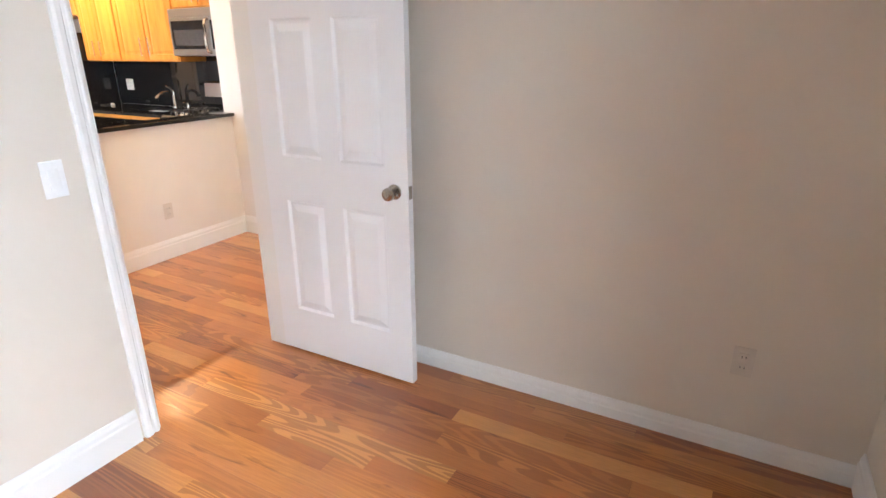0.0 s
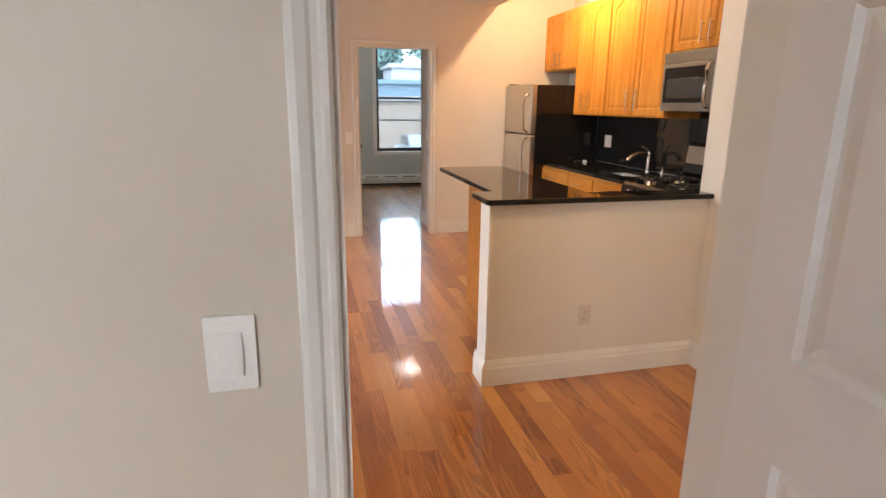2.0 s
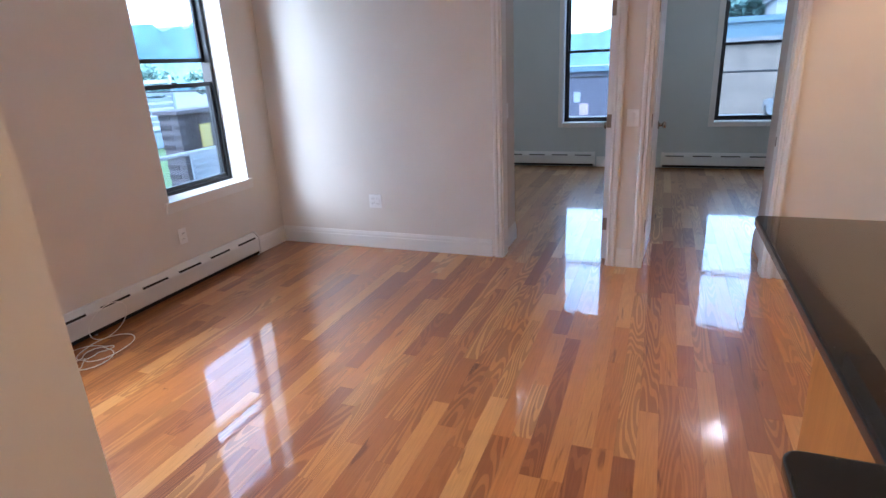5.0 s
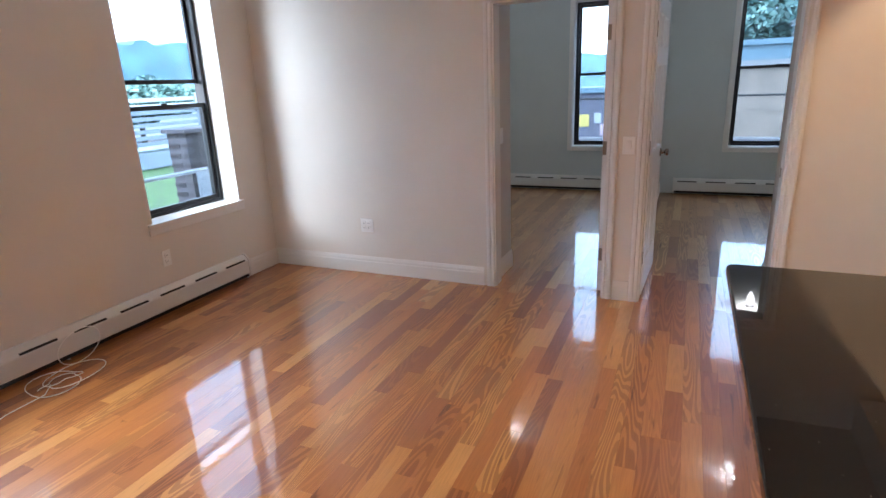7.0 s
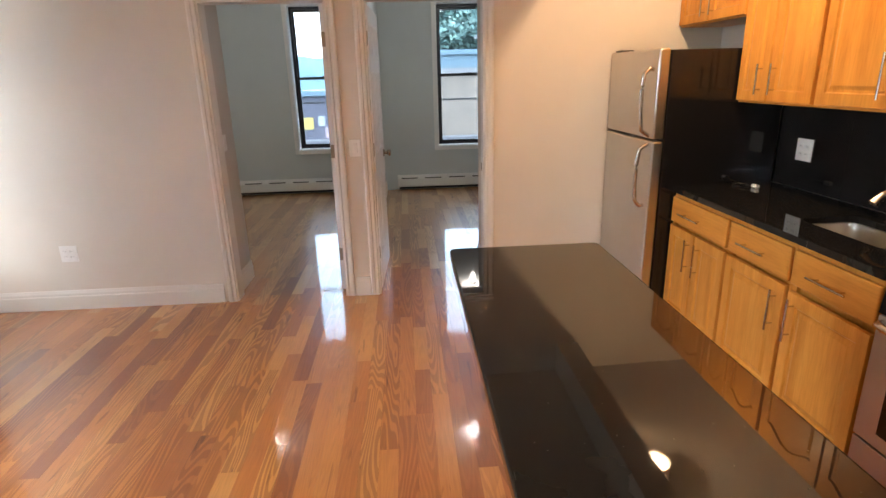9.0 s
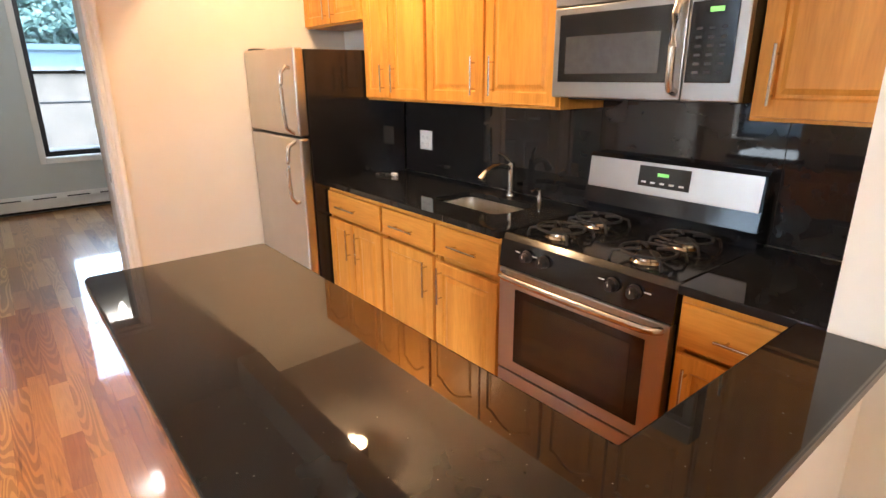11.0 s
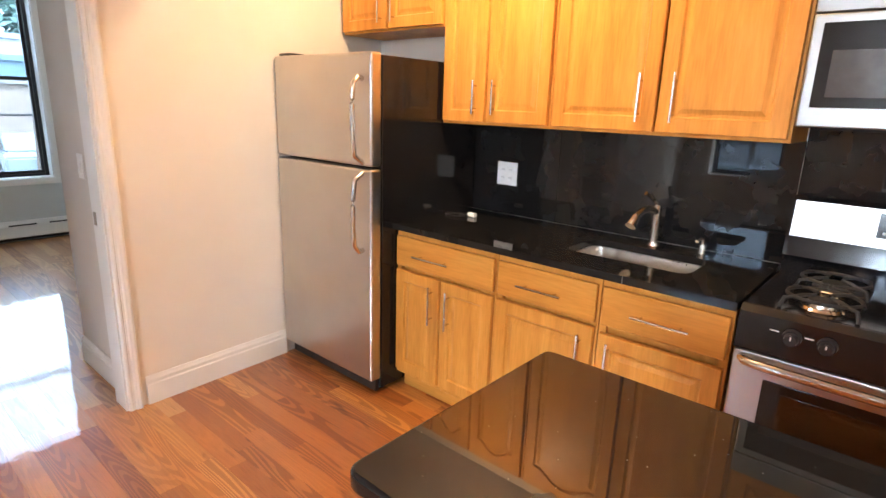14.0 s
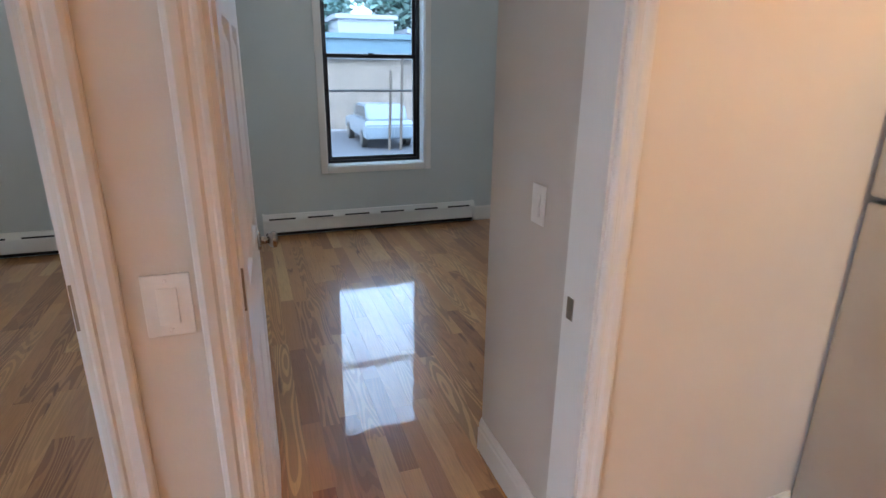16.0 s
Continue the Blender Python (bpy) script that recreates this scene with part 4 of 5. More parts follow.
# fridge
FX0, FX1, FY = -6.45, -5.69, 3.69
fridge = thing("fridge", ((FX0 + FX1) / 2, 4.05, 0), "stainless top-freezer fridge with black sides", "fridge")
part("body", box(FX0 + 0.004, FX1 - 0.004, FY + 0.075, 4.46, 0.03, 1.665, 0.006), M_BLACK, fridge, "black enamelled side and back")
for nm, z0, z1 in (("freezer_door", 1.170, 1.675), ("fridge_door", 0.085, 1.158)):
    d = part(nm, box(FX0, FX1, FY + 0.004, FY + 0.07, z0, z1, 0.014, 4), M_STEEL, fridge, "brushed stainless steel door")
    part("gasket", box(FX0 + 0.012, FX1 - 0.012, FY + 0.0705, FY + 0.0745, z0 + 0.01, z1 - 0.01), M_BLKPL, d)
    hx = FX1 - 0.058
    bm = bmesh.new()
    if nm == "freezer_door":
        pts = [(hx, FY + 0.004, 1.56), (hx, FY - 0.02, 1.567), (hx, FY - 0.05, 1.54), (hx, FY - 0.058, 1.45), (hx, FY - 0.056, 1.32), (hx, FY - 0.045, 1.22), (hx, FY + 0.004, 1.185)]
    else:
        pts = [(hx, FY + 0.004, 1.14), (hx, FY - 0.045, 1.11), (hx, FY - 0.056, 1.02), (hx, FY - 0.058, 0.90), (hx, FY - 0.05, 0.80), (hx, FY - 0.02, 0.765), (hx, FY + 0.004, 0.77)]
    smooth = []
    for i in range(len(pts) - 1):
        for k in range(4):
            s = k / 4
            smooth.append(tuple(p + (q - p) * s for p, q in zip(pts[i], pts[i + 1])))
    smooth.append(pts[-1])
    add_tube(bm, smooth, 0.0125, 12)
    part("handle", bm, M_CHROME, d, "curved satin metal handle")
part("hinge_cap", box(FX0 + 0.01, FX0 + 0.11, FY + 0.03, FY + 0.12, 1.6755, 1.69, 0.005), M_BLKPL, fridge)
part("grille", box(FX0 + 0.02, FX1 - 0.02, FY + 0.05, FY + 0.075, 0.012, 0.08, 0.004), M_BLKPL, fridge)
for x in (FX0 + 0.06, FX1 - 0.06):
    part("foot", add_cyl(bmesh.new(), (x, FY + 0.12, 0.001), (x, FY + 0.12, 0.03), 0.02, n=14), M_BLKPL, fridge)

# gas range
SX0, SX1 = -4.138, -3.362
SF = 3.835
rng = thing("gas_range", ((SX0 + SX1) / 2, 4.15, 0), "stainless and black gas range with four burners", "gas range")
part("body", box(SX0 + 0.003, SX1 - 0.003, SF + 0.045, 4.47, 0.03, 0.86, 0.004), M_BLACK, rng)
bm = bmesh.new()
add_prism(bm, [(SF + 0.0, 0.752), (SF + 0.05, 0.752), (SF + 0.05, 0.889), (SF + 0.035, 0.889), (SF + 0.012, 0.870)], "x", SX0, SX1)
part("control_panel", bm, M_BLACK, rng, "sloping black control panel")
for x in (-3.988, -3.90, -3.591, -3.505):
    bm = bmesh.new()
    add_cyl(bm, (x, SF + 0.006, 0.825), (x, SF - 0.008, 0.823), 0.026, 0.024, 20)
    add_cyl(bm, (x, SF - 0.008, 0.823), (x, SF - 0.026, 0.821), 0.020, 0.017, 20)
    kb = part("knob", bm, M_BLKPL, rng, "black burner knob")
    part("marker", box(x - 0.002, x + 0.002, SF - 0.0275, SF - 0.0262, 0.823, 0.838), M_WHITE, kb)
for x in (-4.035, -3.945, -3.635, -3.455):
    part("print", box(x - 0.012, x + 0.012, SF - 0.0012, SF - 0.0002, 0.832, 0.836), M_WHITE, rng, "small pale printed mark")
od = part("oven_door", box(SX0 + 0.004, SX1 - 0.004, SF - 0.003, SF + 0.043, 0.285, 0.748, 0.006), M_STEELH, rng, "brushed stainless oven door")
part("window_trim", box(-4.04, -3.445, SF - 0.006, SF - 0.002, 0.338, 0.672, 0.002), M_BLACK, od)
part("oven_window", box(-3.99, -3.495, SF - 0.0085, SF - 0.0062, 0.375, 0.640, 0.001), plain("bronze_oven_glass", (0.028, 0.018, 0.009), 0.06, 0, 0.7), od, "dark bronze oven glass")
bm = bmesh.new()
hz, hy = 0.728, SF - 0.045
add_tube(bm, [(SX0 + 0.03, SF - 0.004, hz - 0.004), (SX0 + 0.045, hy + 0.012, hz - 0.001), (SX0 + 0.075, hy, hz), *[(SX0 + 0.075 + (SX1 - SX0 - 0.15) * k / 8, hy - 0.008 * math.sin(math.pi * k / 8), hz) for k in range(1, 8)], (SX1 - 0.075, hy, hz), (SX1 - 0.045, hy + 0.012, hz - 0.001), (SX1 - 0.03, SF - 0.004, hz - 0.004)], 0.0145, 12)
part("oven_handle", bm, M_CHROME, od, "satin steel oven handle")
part("storage_drawer", box(SX0 + 0.004, SX1 - 0.004, SF - 0.001, SF + 0.043, 0.075, 0.278, 0.006), M_STEELH, rng)
part("plinth", box(SX0 + 0.02, SX1 - 0.02, SF + 0.06, SF + 0.08, 0.001, 0.073), M_BLKPL, rng)
ct = part("cooktop", box(SX0, SX1, SF + 0.036, 4.395, 0.8605, 0.890, 0.008, 3), M_BLACK, rng, "glossy black enamel cooktop")
for bx in (-3.945, -3.555):
    for by in (3.985, 4.235):
        bn = bmesh.new()
        add_cyl(bn, (bx, by, 0.8905), (bx, by, 0.898), 0.062, 0.055, 28)
        add_cyl(bn, (bx, by, 0.898), (bx, by, 0.910), 0.046, 0.044, 28)
        bu = part("burner", bn, M_CHROME, ct, "grey burner base")
        part("burner_cap", add_cyl(bmesh.new(), (bx, by, 0.9102), (bx, by, 0.918), 0.040, 0.036, 28), M_BLACKM, bu)
    g = bmesh.new()
    gx0, gx1, gy0, gy1 = bx - 0.15, bx + 0.15, 3.895, 4.345
    zt = 0.927
    for by in (3.985, 4.235):
        ring = [(bx + 0.098 * math.cos(a), by + 0.088 * math.sin(a), zt) for a in [2 * math.pi * k / 24 for k in range(25)]]
        add_tube(g, ring, 0.0055, 6)
        for k in range(4):
            a = math.pi / 4 + k * math.pi / 2
            add_tube(g, [(bx + 0.028 * math.cos(a), by + 0.028 * math.sin(a), zt + 0.006), (bx + 0.07 * math.cos(a), by + 0.07 * math.sin(a), zt + 0.006), (bx + 0.098 * math.cos(a), by + 0.09 * math.sin(a), zt)], 0.0058, 6)
            add_tube(g, [(bx + 0.098 * math.cos(a), by + 0.09 * math.sin(a), zt), (bx + 0.13 * math.cos(a), by + 0.112 * math.sin(a), zt - 0.004), (bx + 0.142 * math.cos(a), by + 0.12 * math.sin(a), 0.8915)], 0.0058, 6)
    add_tube(g, [(bx - 0.05, 4.11, zt), (bx + 0.05, 4.11, zt)], 0.0055, 6)
    add_tube(g, [(bx, 4.075, zt), (bx, 4.145, zt)], 0.0055, 6)
    part("grate", g, M_BLACKM, ct, "black cast-iron burner grate")
bg = part("backguard", add_prism(bmesh.new(), [(4.395, 0.861), (4.47, 0.861), (4.47, 1.172), (4.425, 1.176), (4.405, 1.160), (4.392, 1.03), (4.376, 0.955), (4.395, 0.93)], "x", SX0 + 0.002, SX1 - 0.002), M_BLACK, rng)
part("steel_panel", add_prism(bmesh.new(), [(4.3895, 1.028), (4.393, 1.024), (4.409, 1.158), (4.4035, 1.160)], "x", SX0 + 0.012, SX1 - 0.012), M_STEELH, bg, "brushed stainless panel")
dp = part("display", add_prism(bmesh.new(), [(4.3895, 1.062), (4.395, 1.06), (4.403, 1.146), (4.3985, 1.147)], "x", -3.872, -3.645), M_BLACK, bg, "black clock panel")
M_LED = glowing("green_led", (0.25, 0.9, 0.25), 0.05)
part("clock", box(-3.785, -3.735, 4.3915, 4.393, 1.108, 1.122), M_LED, dp, "small green clock digits")
for k in range(5):
    part("button", box(-3.855 + 0.042 * k, -3.835 + 0.042 * k, 4.388, 4.3915, 1.076, 1.083), M_WHITE, dp)

# microwave
MX0, MX1, MZ0, MZ1, MF = -4.128, -3.374, 1.425, 1.843, 4.10
mw = thing("microwave", ((MX0 + MX1) / 2, 4.28, MZ0), "stainless over-range microwave with black glass door", "microwave")
part("body", box(MX0, MX1, MF + 0.032, 4.487, MZ0, MZ1, 0.003), M_BLKPL, mw)
part("vent_grille", box(MX0, MX1, MF + 0.002, MF + 0.031, 1.765, MZ1, 0.004), M_STEELH_DIM, mw, "stainless vent strip")
md = part("door", box(MX0, -3.572, MF, MF + 0.031, MZ0 + 0.002, 1.762, 0.006), M_STEELH_DIM, mw, "stainless microwave door")
part("door_glass", box(MX0 + 0.03, -3.625, MF - 0.003, MF + 0.001, 1.487, 1.735, 0.003), M_BLACK, md)
part("window", box(MX0 + 0.065, -3.66, MF - 0.0042, MF - 0.0031, 1.518, 1.655, 0.0), plain("grey_mesh_glass", (0.06, 0.06, 0.062), 0.12, 0, 0.6), md, "grey mesh window")
bm = bmesh.new()
add_tube(bm, [(-3.592, MF + 0.002, 1.455), (-3.592, MF - 0.03, 1.465), (-3.592, MF - 0.042, 1.50), (-3.592, MF - 0.044, 1.60), (-3.592, MF - 0.042, 1.70), (-3.592, MF - 0.03, 1.735), (-3.592, MF + 0.002, 1.745)], 0.014, 12)
part("handle", bm, M_CHROME, md, "curved satin steel handle")
cp = part("control_panel", box(-3.570, MX1, MF, MF + 0.031, MZ0 + 0.002, 1.762, 0.006), M_STEELH_DIM, mw)
cg = part("keypad", box(-3.560, MX1 + -0.035, MF - 0.003, MF + 0.001, 1.487, 1.735, 0.003), M_BLACK, cp, "black touch keypad")
part("clock", box(-3.50, -3.455, MF - 0.0042, MF - 0.0031, 1.700, 1.715), M_LED, cg, "small green clock digits")
M_KEY = plain("grey_key_print", (0.022, 0.022, 0.022), 0.5)
for r in range(6):
    for c in range(3):
        part("key", box(-3.537 + c * 0.04, -3.517 + c * 0.04, MF - 0.0038, MF - 0.0031, 1.515 + r * 0.027, 1.523 + r * 0.027), M_KEY, cg)
part("underside", box(MX0 + 0.05, MX1 - 0.05, MF + 0.05, 4.45, MZ0 - 0.006, MZ0 - 0.0005), M_DARK, mw)

# ---- half wall and bar counter ----
wall("wall_half", "x", -2.93, -2.80, 2.305, 3.55, 0, 0.975, M_WALL, "low cream painted wall under the bar counter")
solid("trim_half_wall_end", box(-2.935, -2.795, 2.290, 2.3045, 0.13, 0.974, 0.003), M_TRIM, "white trim board on the end of the half wall", "trim", kind="structure")
baseboard("baseboard", "y", -2.80, 1, 2.288, 3.55)
baseboard("baseboard", "x", 2.290, -1, -2.95, -2.784)
CT0, CT1 = 0.976, 1.004


def rounded(pts, radii, n=6):
    """An outline with its corners rounded."""
    out = []
    m = len(pts)
    for k in range(m):
        p, a, b = Vector(pts[k]), Vector(pts[k - 1]), Vector(pts[(k + 1) % m])
        r = radii[k]
        if r <= 0:
            out.append(tuple(p))
            continue
        da, db = (a - p).normalized(), (b - p).normalized()
        s, e = p + da * r, p + db * r
        for i in range(n + 1):
            u = i / n
            q = s * (1 - u) ** 2 + p * 2 * u * (1 - u) + e * u ** 2
            out.append(tuple(q))
    return out


outline = [(-2.765, 2.268), (-2.765, 3.546), (-2.944, 3.546), (-2.944, 2.893), (-4.272, 2.893), (-4.272, 2.388), (-3.05, 2.388), (-3.05, 2.268)]
bm = bmesh.new()
add_prism(bm, rounded(outline, [0.03, 0, 0, 0.004, 0.02, 0.03, 0.004, 0.03]), "z", CT0, CT1)
es = [e for e in bm.edges if len(e.link_faces) == 2 and abs(e.link_faces[0].normal.z - e.link_faces[1].normal.z) > 0.5]
bmesh.ops.bevel(bm, geom=es, offset=0.006, segments=3, profile=0.5, affect="EDGES")
solid("bar_counter", bm, M_STONE, "L-shaped polished black granite bar counter with rounded corners", "countertop")
isl = thing("peninsula_cabinet", (-3.55, 2.66, 0), "honey brown wooden peninsula cabinet under the bar counter", "cabinet")
part("body", box(-4.10, -2.955, 2.596, 2.86, 0.10, 0.975, 0.002), M_CABV, isl)
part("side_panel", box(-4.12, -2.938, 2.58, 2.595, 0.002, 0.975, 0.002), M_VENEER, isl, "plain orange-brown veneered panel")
part("toe_kick", box(-4.09, -2.96, 2.60, 2.80, 0.002, 0.099), M_CABH, isl)
for k in range(2):
    a0 = -4.09 + k * 0.56
    bm = bmesh.new()
    shaker_front(bm, a0, a0 + 0.55, 0.125, 0.95, 2.861)
    for v in bm.verts:
        v.co.y = 2 * 2.861 - v.co.y
    bmesh.ops.reverse_faces(bm, faces=bm.faces[:])
    d = part("door", bm, M_CABV, isl)

# ---- heaters ----
def heater(name, axis, face, into, a0, a1, label):
    """A hydronic baseboard heater: sloped cover, dark damper slots, end caps and feet."""
    t = thing(name, (face, (a0 + a1) / 2, 0) if axis == "x" else ((a0 + a1) / 2, face, 0), label, "baseboard heater", "baseboard heaters")
    prof = [(0.001, 0.045), (0.050, 0.045), (0.058, 0.050), (0.060, 0.155), (0.056, 0.165), (0.020, 0.205), (0.001, 0.208)]
    ax = "y" if axis == "x" else "x"

    def pr(pts, u0, u1):
        return add_prism(bmesh.new(), [(face + into * d, z) for d, z in pts], ax, u0, u1)
    part("cover", pr(prof, a0 + 0.02, a1 - 0.02), M_HEAT, t)
    cap = [(0.001, 0.03), (0.056, 0.03), (0.064, 0.04), (0.065, 0.158), (0.060, 0.170), (0.024, 0.209), (0.001, 0.213)]
    part("end_cap", pr(cap, a0, a0 + 0.019), M_HEAT, t)
    part("end_cap", pr(cap, a1 - 0.019, a1), M_HEAT, t)
    part("fin_tube", pr([(0.012, 0.018), (0.045, 0.018), (0.045, 0.044), (0.012, 0.044)], a0 + 0.02, a1 - 0.02), M_DARK, t)
    n = max(2, round((a1 - a0) / 0.33))
    L = (a1 - a0) / n
    for k in range(n):
        u = a0 + (k + 0.5) * L
        part("slot", pr([(0.0575, 0.1625), (0.0555, 0.1675), (0.0495, 0.1755), (0.0475, 0.1745)], u - L * 0.34, u + L * 0.34), M_DARK, t)
    for u in (a0 + 0.01, (a0 + a1) / 2, a1 - 0.01):
        part("foot", pr([(0.004, 0.0015), (0.03, 0.0015), (0.03, 0.03), (0.004, 0.03)], u - 0.006, u + 0.006), M_HEAT, t)
    return t


heater("baseboard_heater", "y", -1.147, 1, -6.0, -2.85, "long white baseboard heater under the living room windows")
heater("baseboard_heater", "x", WW, 1, -0.75, 1.24, "white baseboard heater under a bedroom window")
heater("baseboard_heater", "x", WW, 1, 2.12, 4.16, "white baseboard heater under a bedroom window")

# ---- electrical panel in the hall ----
pb = thing("electrical_panel", (-1.54, 1.395, 1.235), "grey enamelled electrical panel with a hinged door", "electrical panel")
part("cover", box(-1.718, -1.345, 1.386, 1.404, 1.235, 2.05, 0.003), M_PANEL, pb)
pd = part("door", box(-1.706, -1.427, 1.4045, 1.411, 1.30, 1.98, 0.002), M_PANEL, pb)
part("latch", box(-1.648, -1.583, 1.4115, 1.4145, 1.425, 1.475, 0.001), M_BRONZE, pd, "recessed metal latch")
part("latch_pull", box(-1.647, -1.628, 1.4146, 1.4165, 1.432, 1.468, 0.001), M_BLKPL, pd, "black latch tab")
for x, z in ((-1.375, 1.352), (-1.7115, 1.35), (-1.375, 1.95)):
    part("screw", add_cyl(bmesh.new(), (x, 1.4041, z), (x, 1.4125, z), 0.006, n=12), M_CHROME, pb)

# ---- cables ----
cb = thing("loose_cable", (-4.35, -0.93, 0), "coil of thin white cable lying by the heater", "cable")
pts = []
for k in range(90):
    a = k * 0.21
    r = 0.10 + 0.05 * math.sin(k * 0.13) + 0.02 * math.sin(k * 0.5)
    pts.append((-4.30 + 1.25 * r * math.cos(a) + 0.0012 * k, -0.90 + r * math.sin(a), 0.006 + 0.008 * (1 + math.sin(k * 0.37)) * (0.5 + 0.5 * math.sin(k * 0.05))))
add = bmesh.new()
add_tube(add, [(-3.7, -0.75, 0.005), (-3.9, -0.82, 0.005), (-4.1, -0.83, 0.005)] + pts, 0.003, 6)
part("cord", add, M_WHITE, cb)
bm = bmesh.new()
add_tube(bm, [(-4.42 + 0.13 * math.cos(a), -0.975 + 0.045 * math.sin(a), 0.125 + 0.118 * math.sin(a)) for a in [math.pi * 2 * k / 24 - 1.57 for k in range(25)]], 0.003, 6)
part("loop", bm, M_WHITE, cb)
cd = thing("charger_cable", (-5.6, 4.28, 0.893), "small dark cable with a pale plug on the worktop", "cable")
add = bmesh.new()
add_tube(add, [(-5.64 + 0.05 * math.cos(k * 0.4) + 0.0015 * k, 4.22 + 0.035 * math.sin(k * 0.4), 0.897 + 0.003 * math.sin(k * 0.7) ** 2) for k in range(40)], 0.003, 6)
part("cord", add, M_BLKPL, cd)
part("plug", box(-5.56, -5.51, 4.245, 4.27, 0.8925, 0.915, 0.006), M_WHITE, cd)

# ---- ceiling lamps ----
M_LAMP = glowing("lamp_diffuser", (1.0, 0.80, 0.55), LAMP_GLOW)
M_LAMP2 = glowing("lamp_diffuser_cool", (0.95, 0.97, 1.0), LAMP_GLOW * 0.5)


def ceiling_lamp(x, y, z_low, r, power, col, glow, label, can=0.0):
    """A flush dome lamp with a real lamp under its diffuser."""
    t = thing("ceiling_lamp", (x, y, CEIL), label, "ceiling lamp", "ceiling lamps")
    # can: radius of an added opaque base that keeps the light off the ceiling
    top = z_low + 0.045 if can else CEIL - 0.031
    part("base", add_cyl(bmesh.new(), (x, y, top + 0.001), (x, y, CEIL - 0.001), can or r * 0.8, can or r * 0.85, 32), M_TRIM, t)
    bm = bmesh.new()
    h = top - z_low
    rings = [[bm.verts.new((x + r * math.cos(p) * math.cos(a), y + r * math.cos(p) * math.sin(a), top - h * math.sin(p))) for a in [2 * math.pi * k / 28 for k in range(28)]] for p in [radians(d) for d in (0, 15, 30, 45, 60, 75, 86)]]
    for a, b in zip(rings, rings[1:]):
        for k in range(28):
            bm.faces.new((a[k], a[(k + 1) % 28], b[(k + 1) % 28], b[k]))
    bm.faces.new(rings[-1])
    bmesh.ops.recalc_face_normals(bm, faces=bm.faces[:])
    d = part("diffuser", bm, glow, t, "glowing frosted glass dome")
    d.visible_shadow = False
    li = new("lamp", bpy.data.lights.new("lamp", "POINT"))
    li.data.energy, li.data.color, li.data.shadow_soft_size = power, col, r * 0.5
    li.location = (x, y, z_low + (0.015 if can else 0.03))
    return t


ceiling_lamp(-5.16, 3.64, 2.60, 0.026, P_KITCHEN, WARM, M_LAMP, "warm lit kitchen ceiling lamp under an added shielding can", can=0.085)
ceiling_lamp(-2.0, 2.55, 2.66, 0.07, P_HALL, WARM, M_LAMP, "warm lit dome lamp on the hall ceiling")
ceiling_lamp(-2.0, 0.45, 2.64, 0.08, P_BATH, (0.90, 1.0, 0.95), M_LAMP2, "lit dome lamp on the bathroom ceiling")
ceiling_lamp(-8.48, 2.96, 2.60, 0.042, P_ROOM, (0.90, 0.96, 1.0), M_LAMP2, "lit dome lamp on the bedroom ceiling")
ceiling_lamp(-8.48, 0.42, 2.60, 0.042, P_ROOM, (0.90, 0.96, 1.0), M_LAMP2, "lit dome lamp on the bedroom ceiling")

# ---- outside ----
GZ = -1.3
M_GRASS = plain("lawn", (0.07, 0.125, 0.035), 0.9, spread=0.5, scale=6)
M_ASPH = plain("asphalt", (0.06, 0.06, 0.065), 0.9, spread=0.3, scale=20)
M_CONC = plain("pale_concrete", (0.20, 0.20, 0.20), 0.85, spread=0.2, scale=5)
M_TAN = plain("tan_stucco", (0.20, 0.165, 0.135), 0.85, spread=0.25, scale=2)
M_BRICK = plain("brown_brick", (0.030, 0.026, 0.030), 0.85, spread=0.4, scale=14)
# leaf green paled towards blue, the haze being put into the colour
M_LEAF = plain("haze_tinted_leaf", (0.16, 0.28, 0.25), 0.6, spread=0.5, scale=3)
M_BARK = plain("bark", (0.09, 0.07, 0.055), 0.9, spread=0.3, scale=20)
M_VIOLET = plain("violet_grey_block", (0.085, 0.088, 0.115), 0.8, spread=0.2, scale=8)
M_WHITEW = plain("white_metal_siding", (0.30, 0.33, 0.36), 0.5, spread=0.05)
M_BLUEM = plain("blue_grey_metal_roof", (0.09, 0.16, 0.20), 0.5, spread=0.1)
M_REDW = plain("dull_red_siding", (0.35, 0.12, 0.10), 0.7)
M_CARW = plain("white_car_paint", (0.17, 0.21, 0.24), 0.2, spread=0.02)
M_CARG = plain("car_window", (0.04, 0.06, 0.07), 0.05)
M_TYRE = plain("tyre_rubber", (0.02, 0.02, 0.02), 0.8)
M_YEL = plain("yellow_sign", (0.45, 0.36, 0.10), 0.5)
M_PINK = plain("pink_sign", (0.36, 0.27, 0.30), 0.5)

solid("ground", box(-400, 400, -400, 400, GZ - 0.5, GZ), M_CONC, "pale paved ground round the house", "ground", kind="structure", smooth=False)
solid("lawn", box(-60, 10, -22.0, -4.9, GZ + 0.002, GZ + 0.03), M_GRASS, "strip of mown green lawn", "lawn", kind="structure", smooth=False)
solid("road", box(-30, -17.5, -60, 60, GZ + 0.002, GZ + 0.012), M_ASPH, "grey asphalt street", "road", kind="structure", smooth=False)


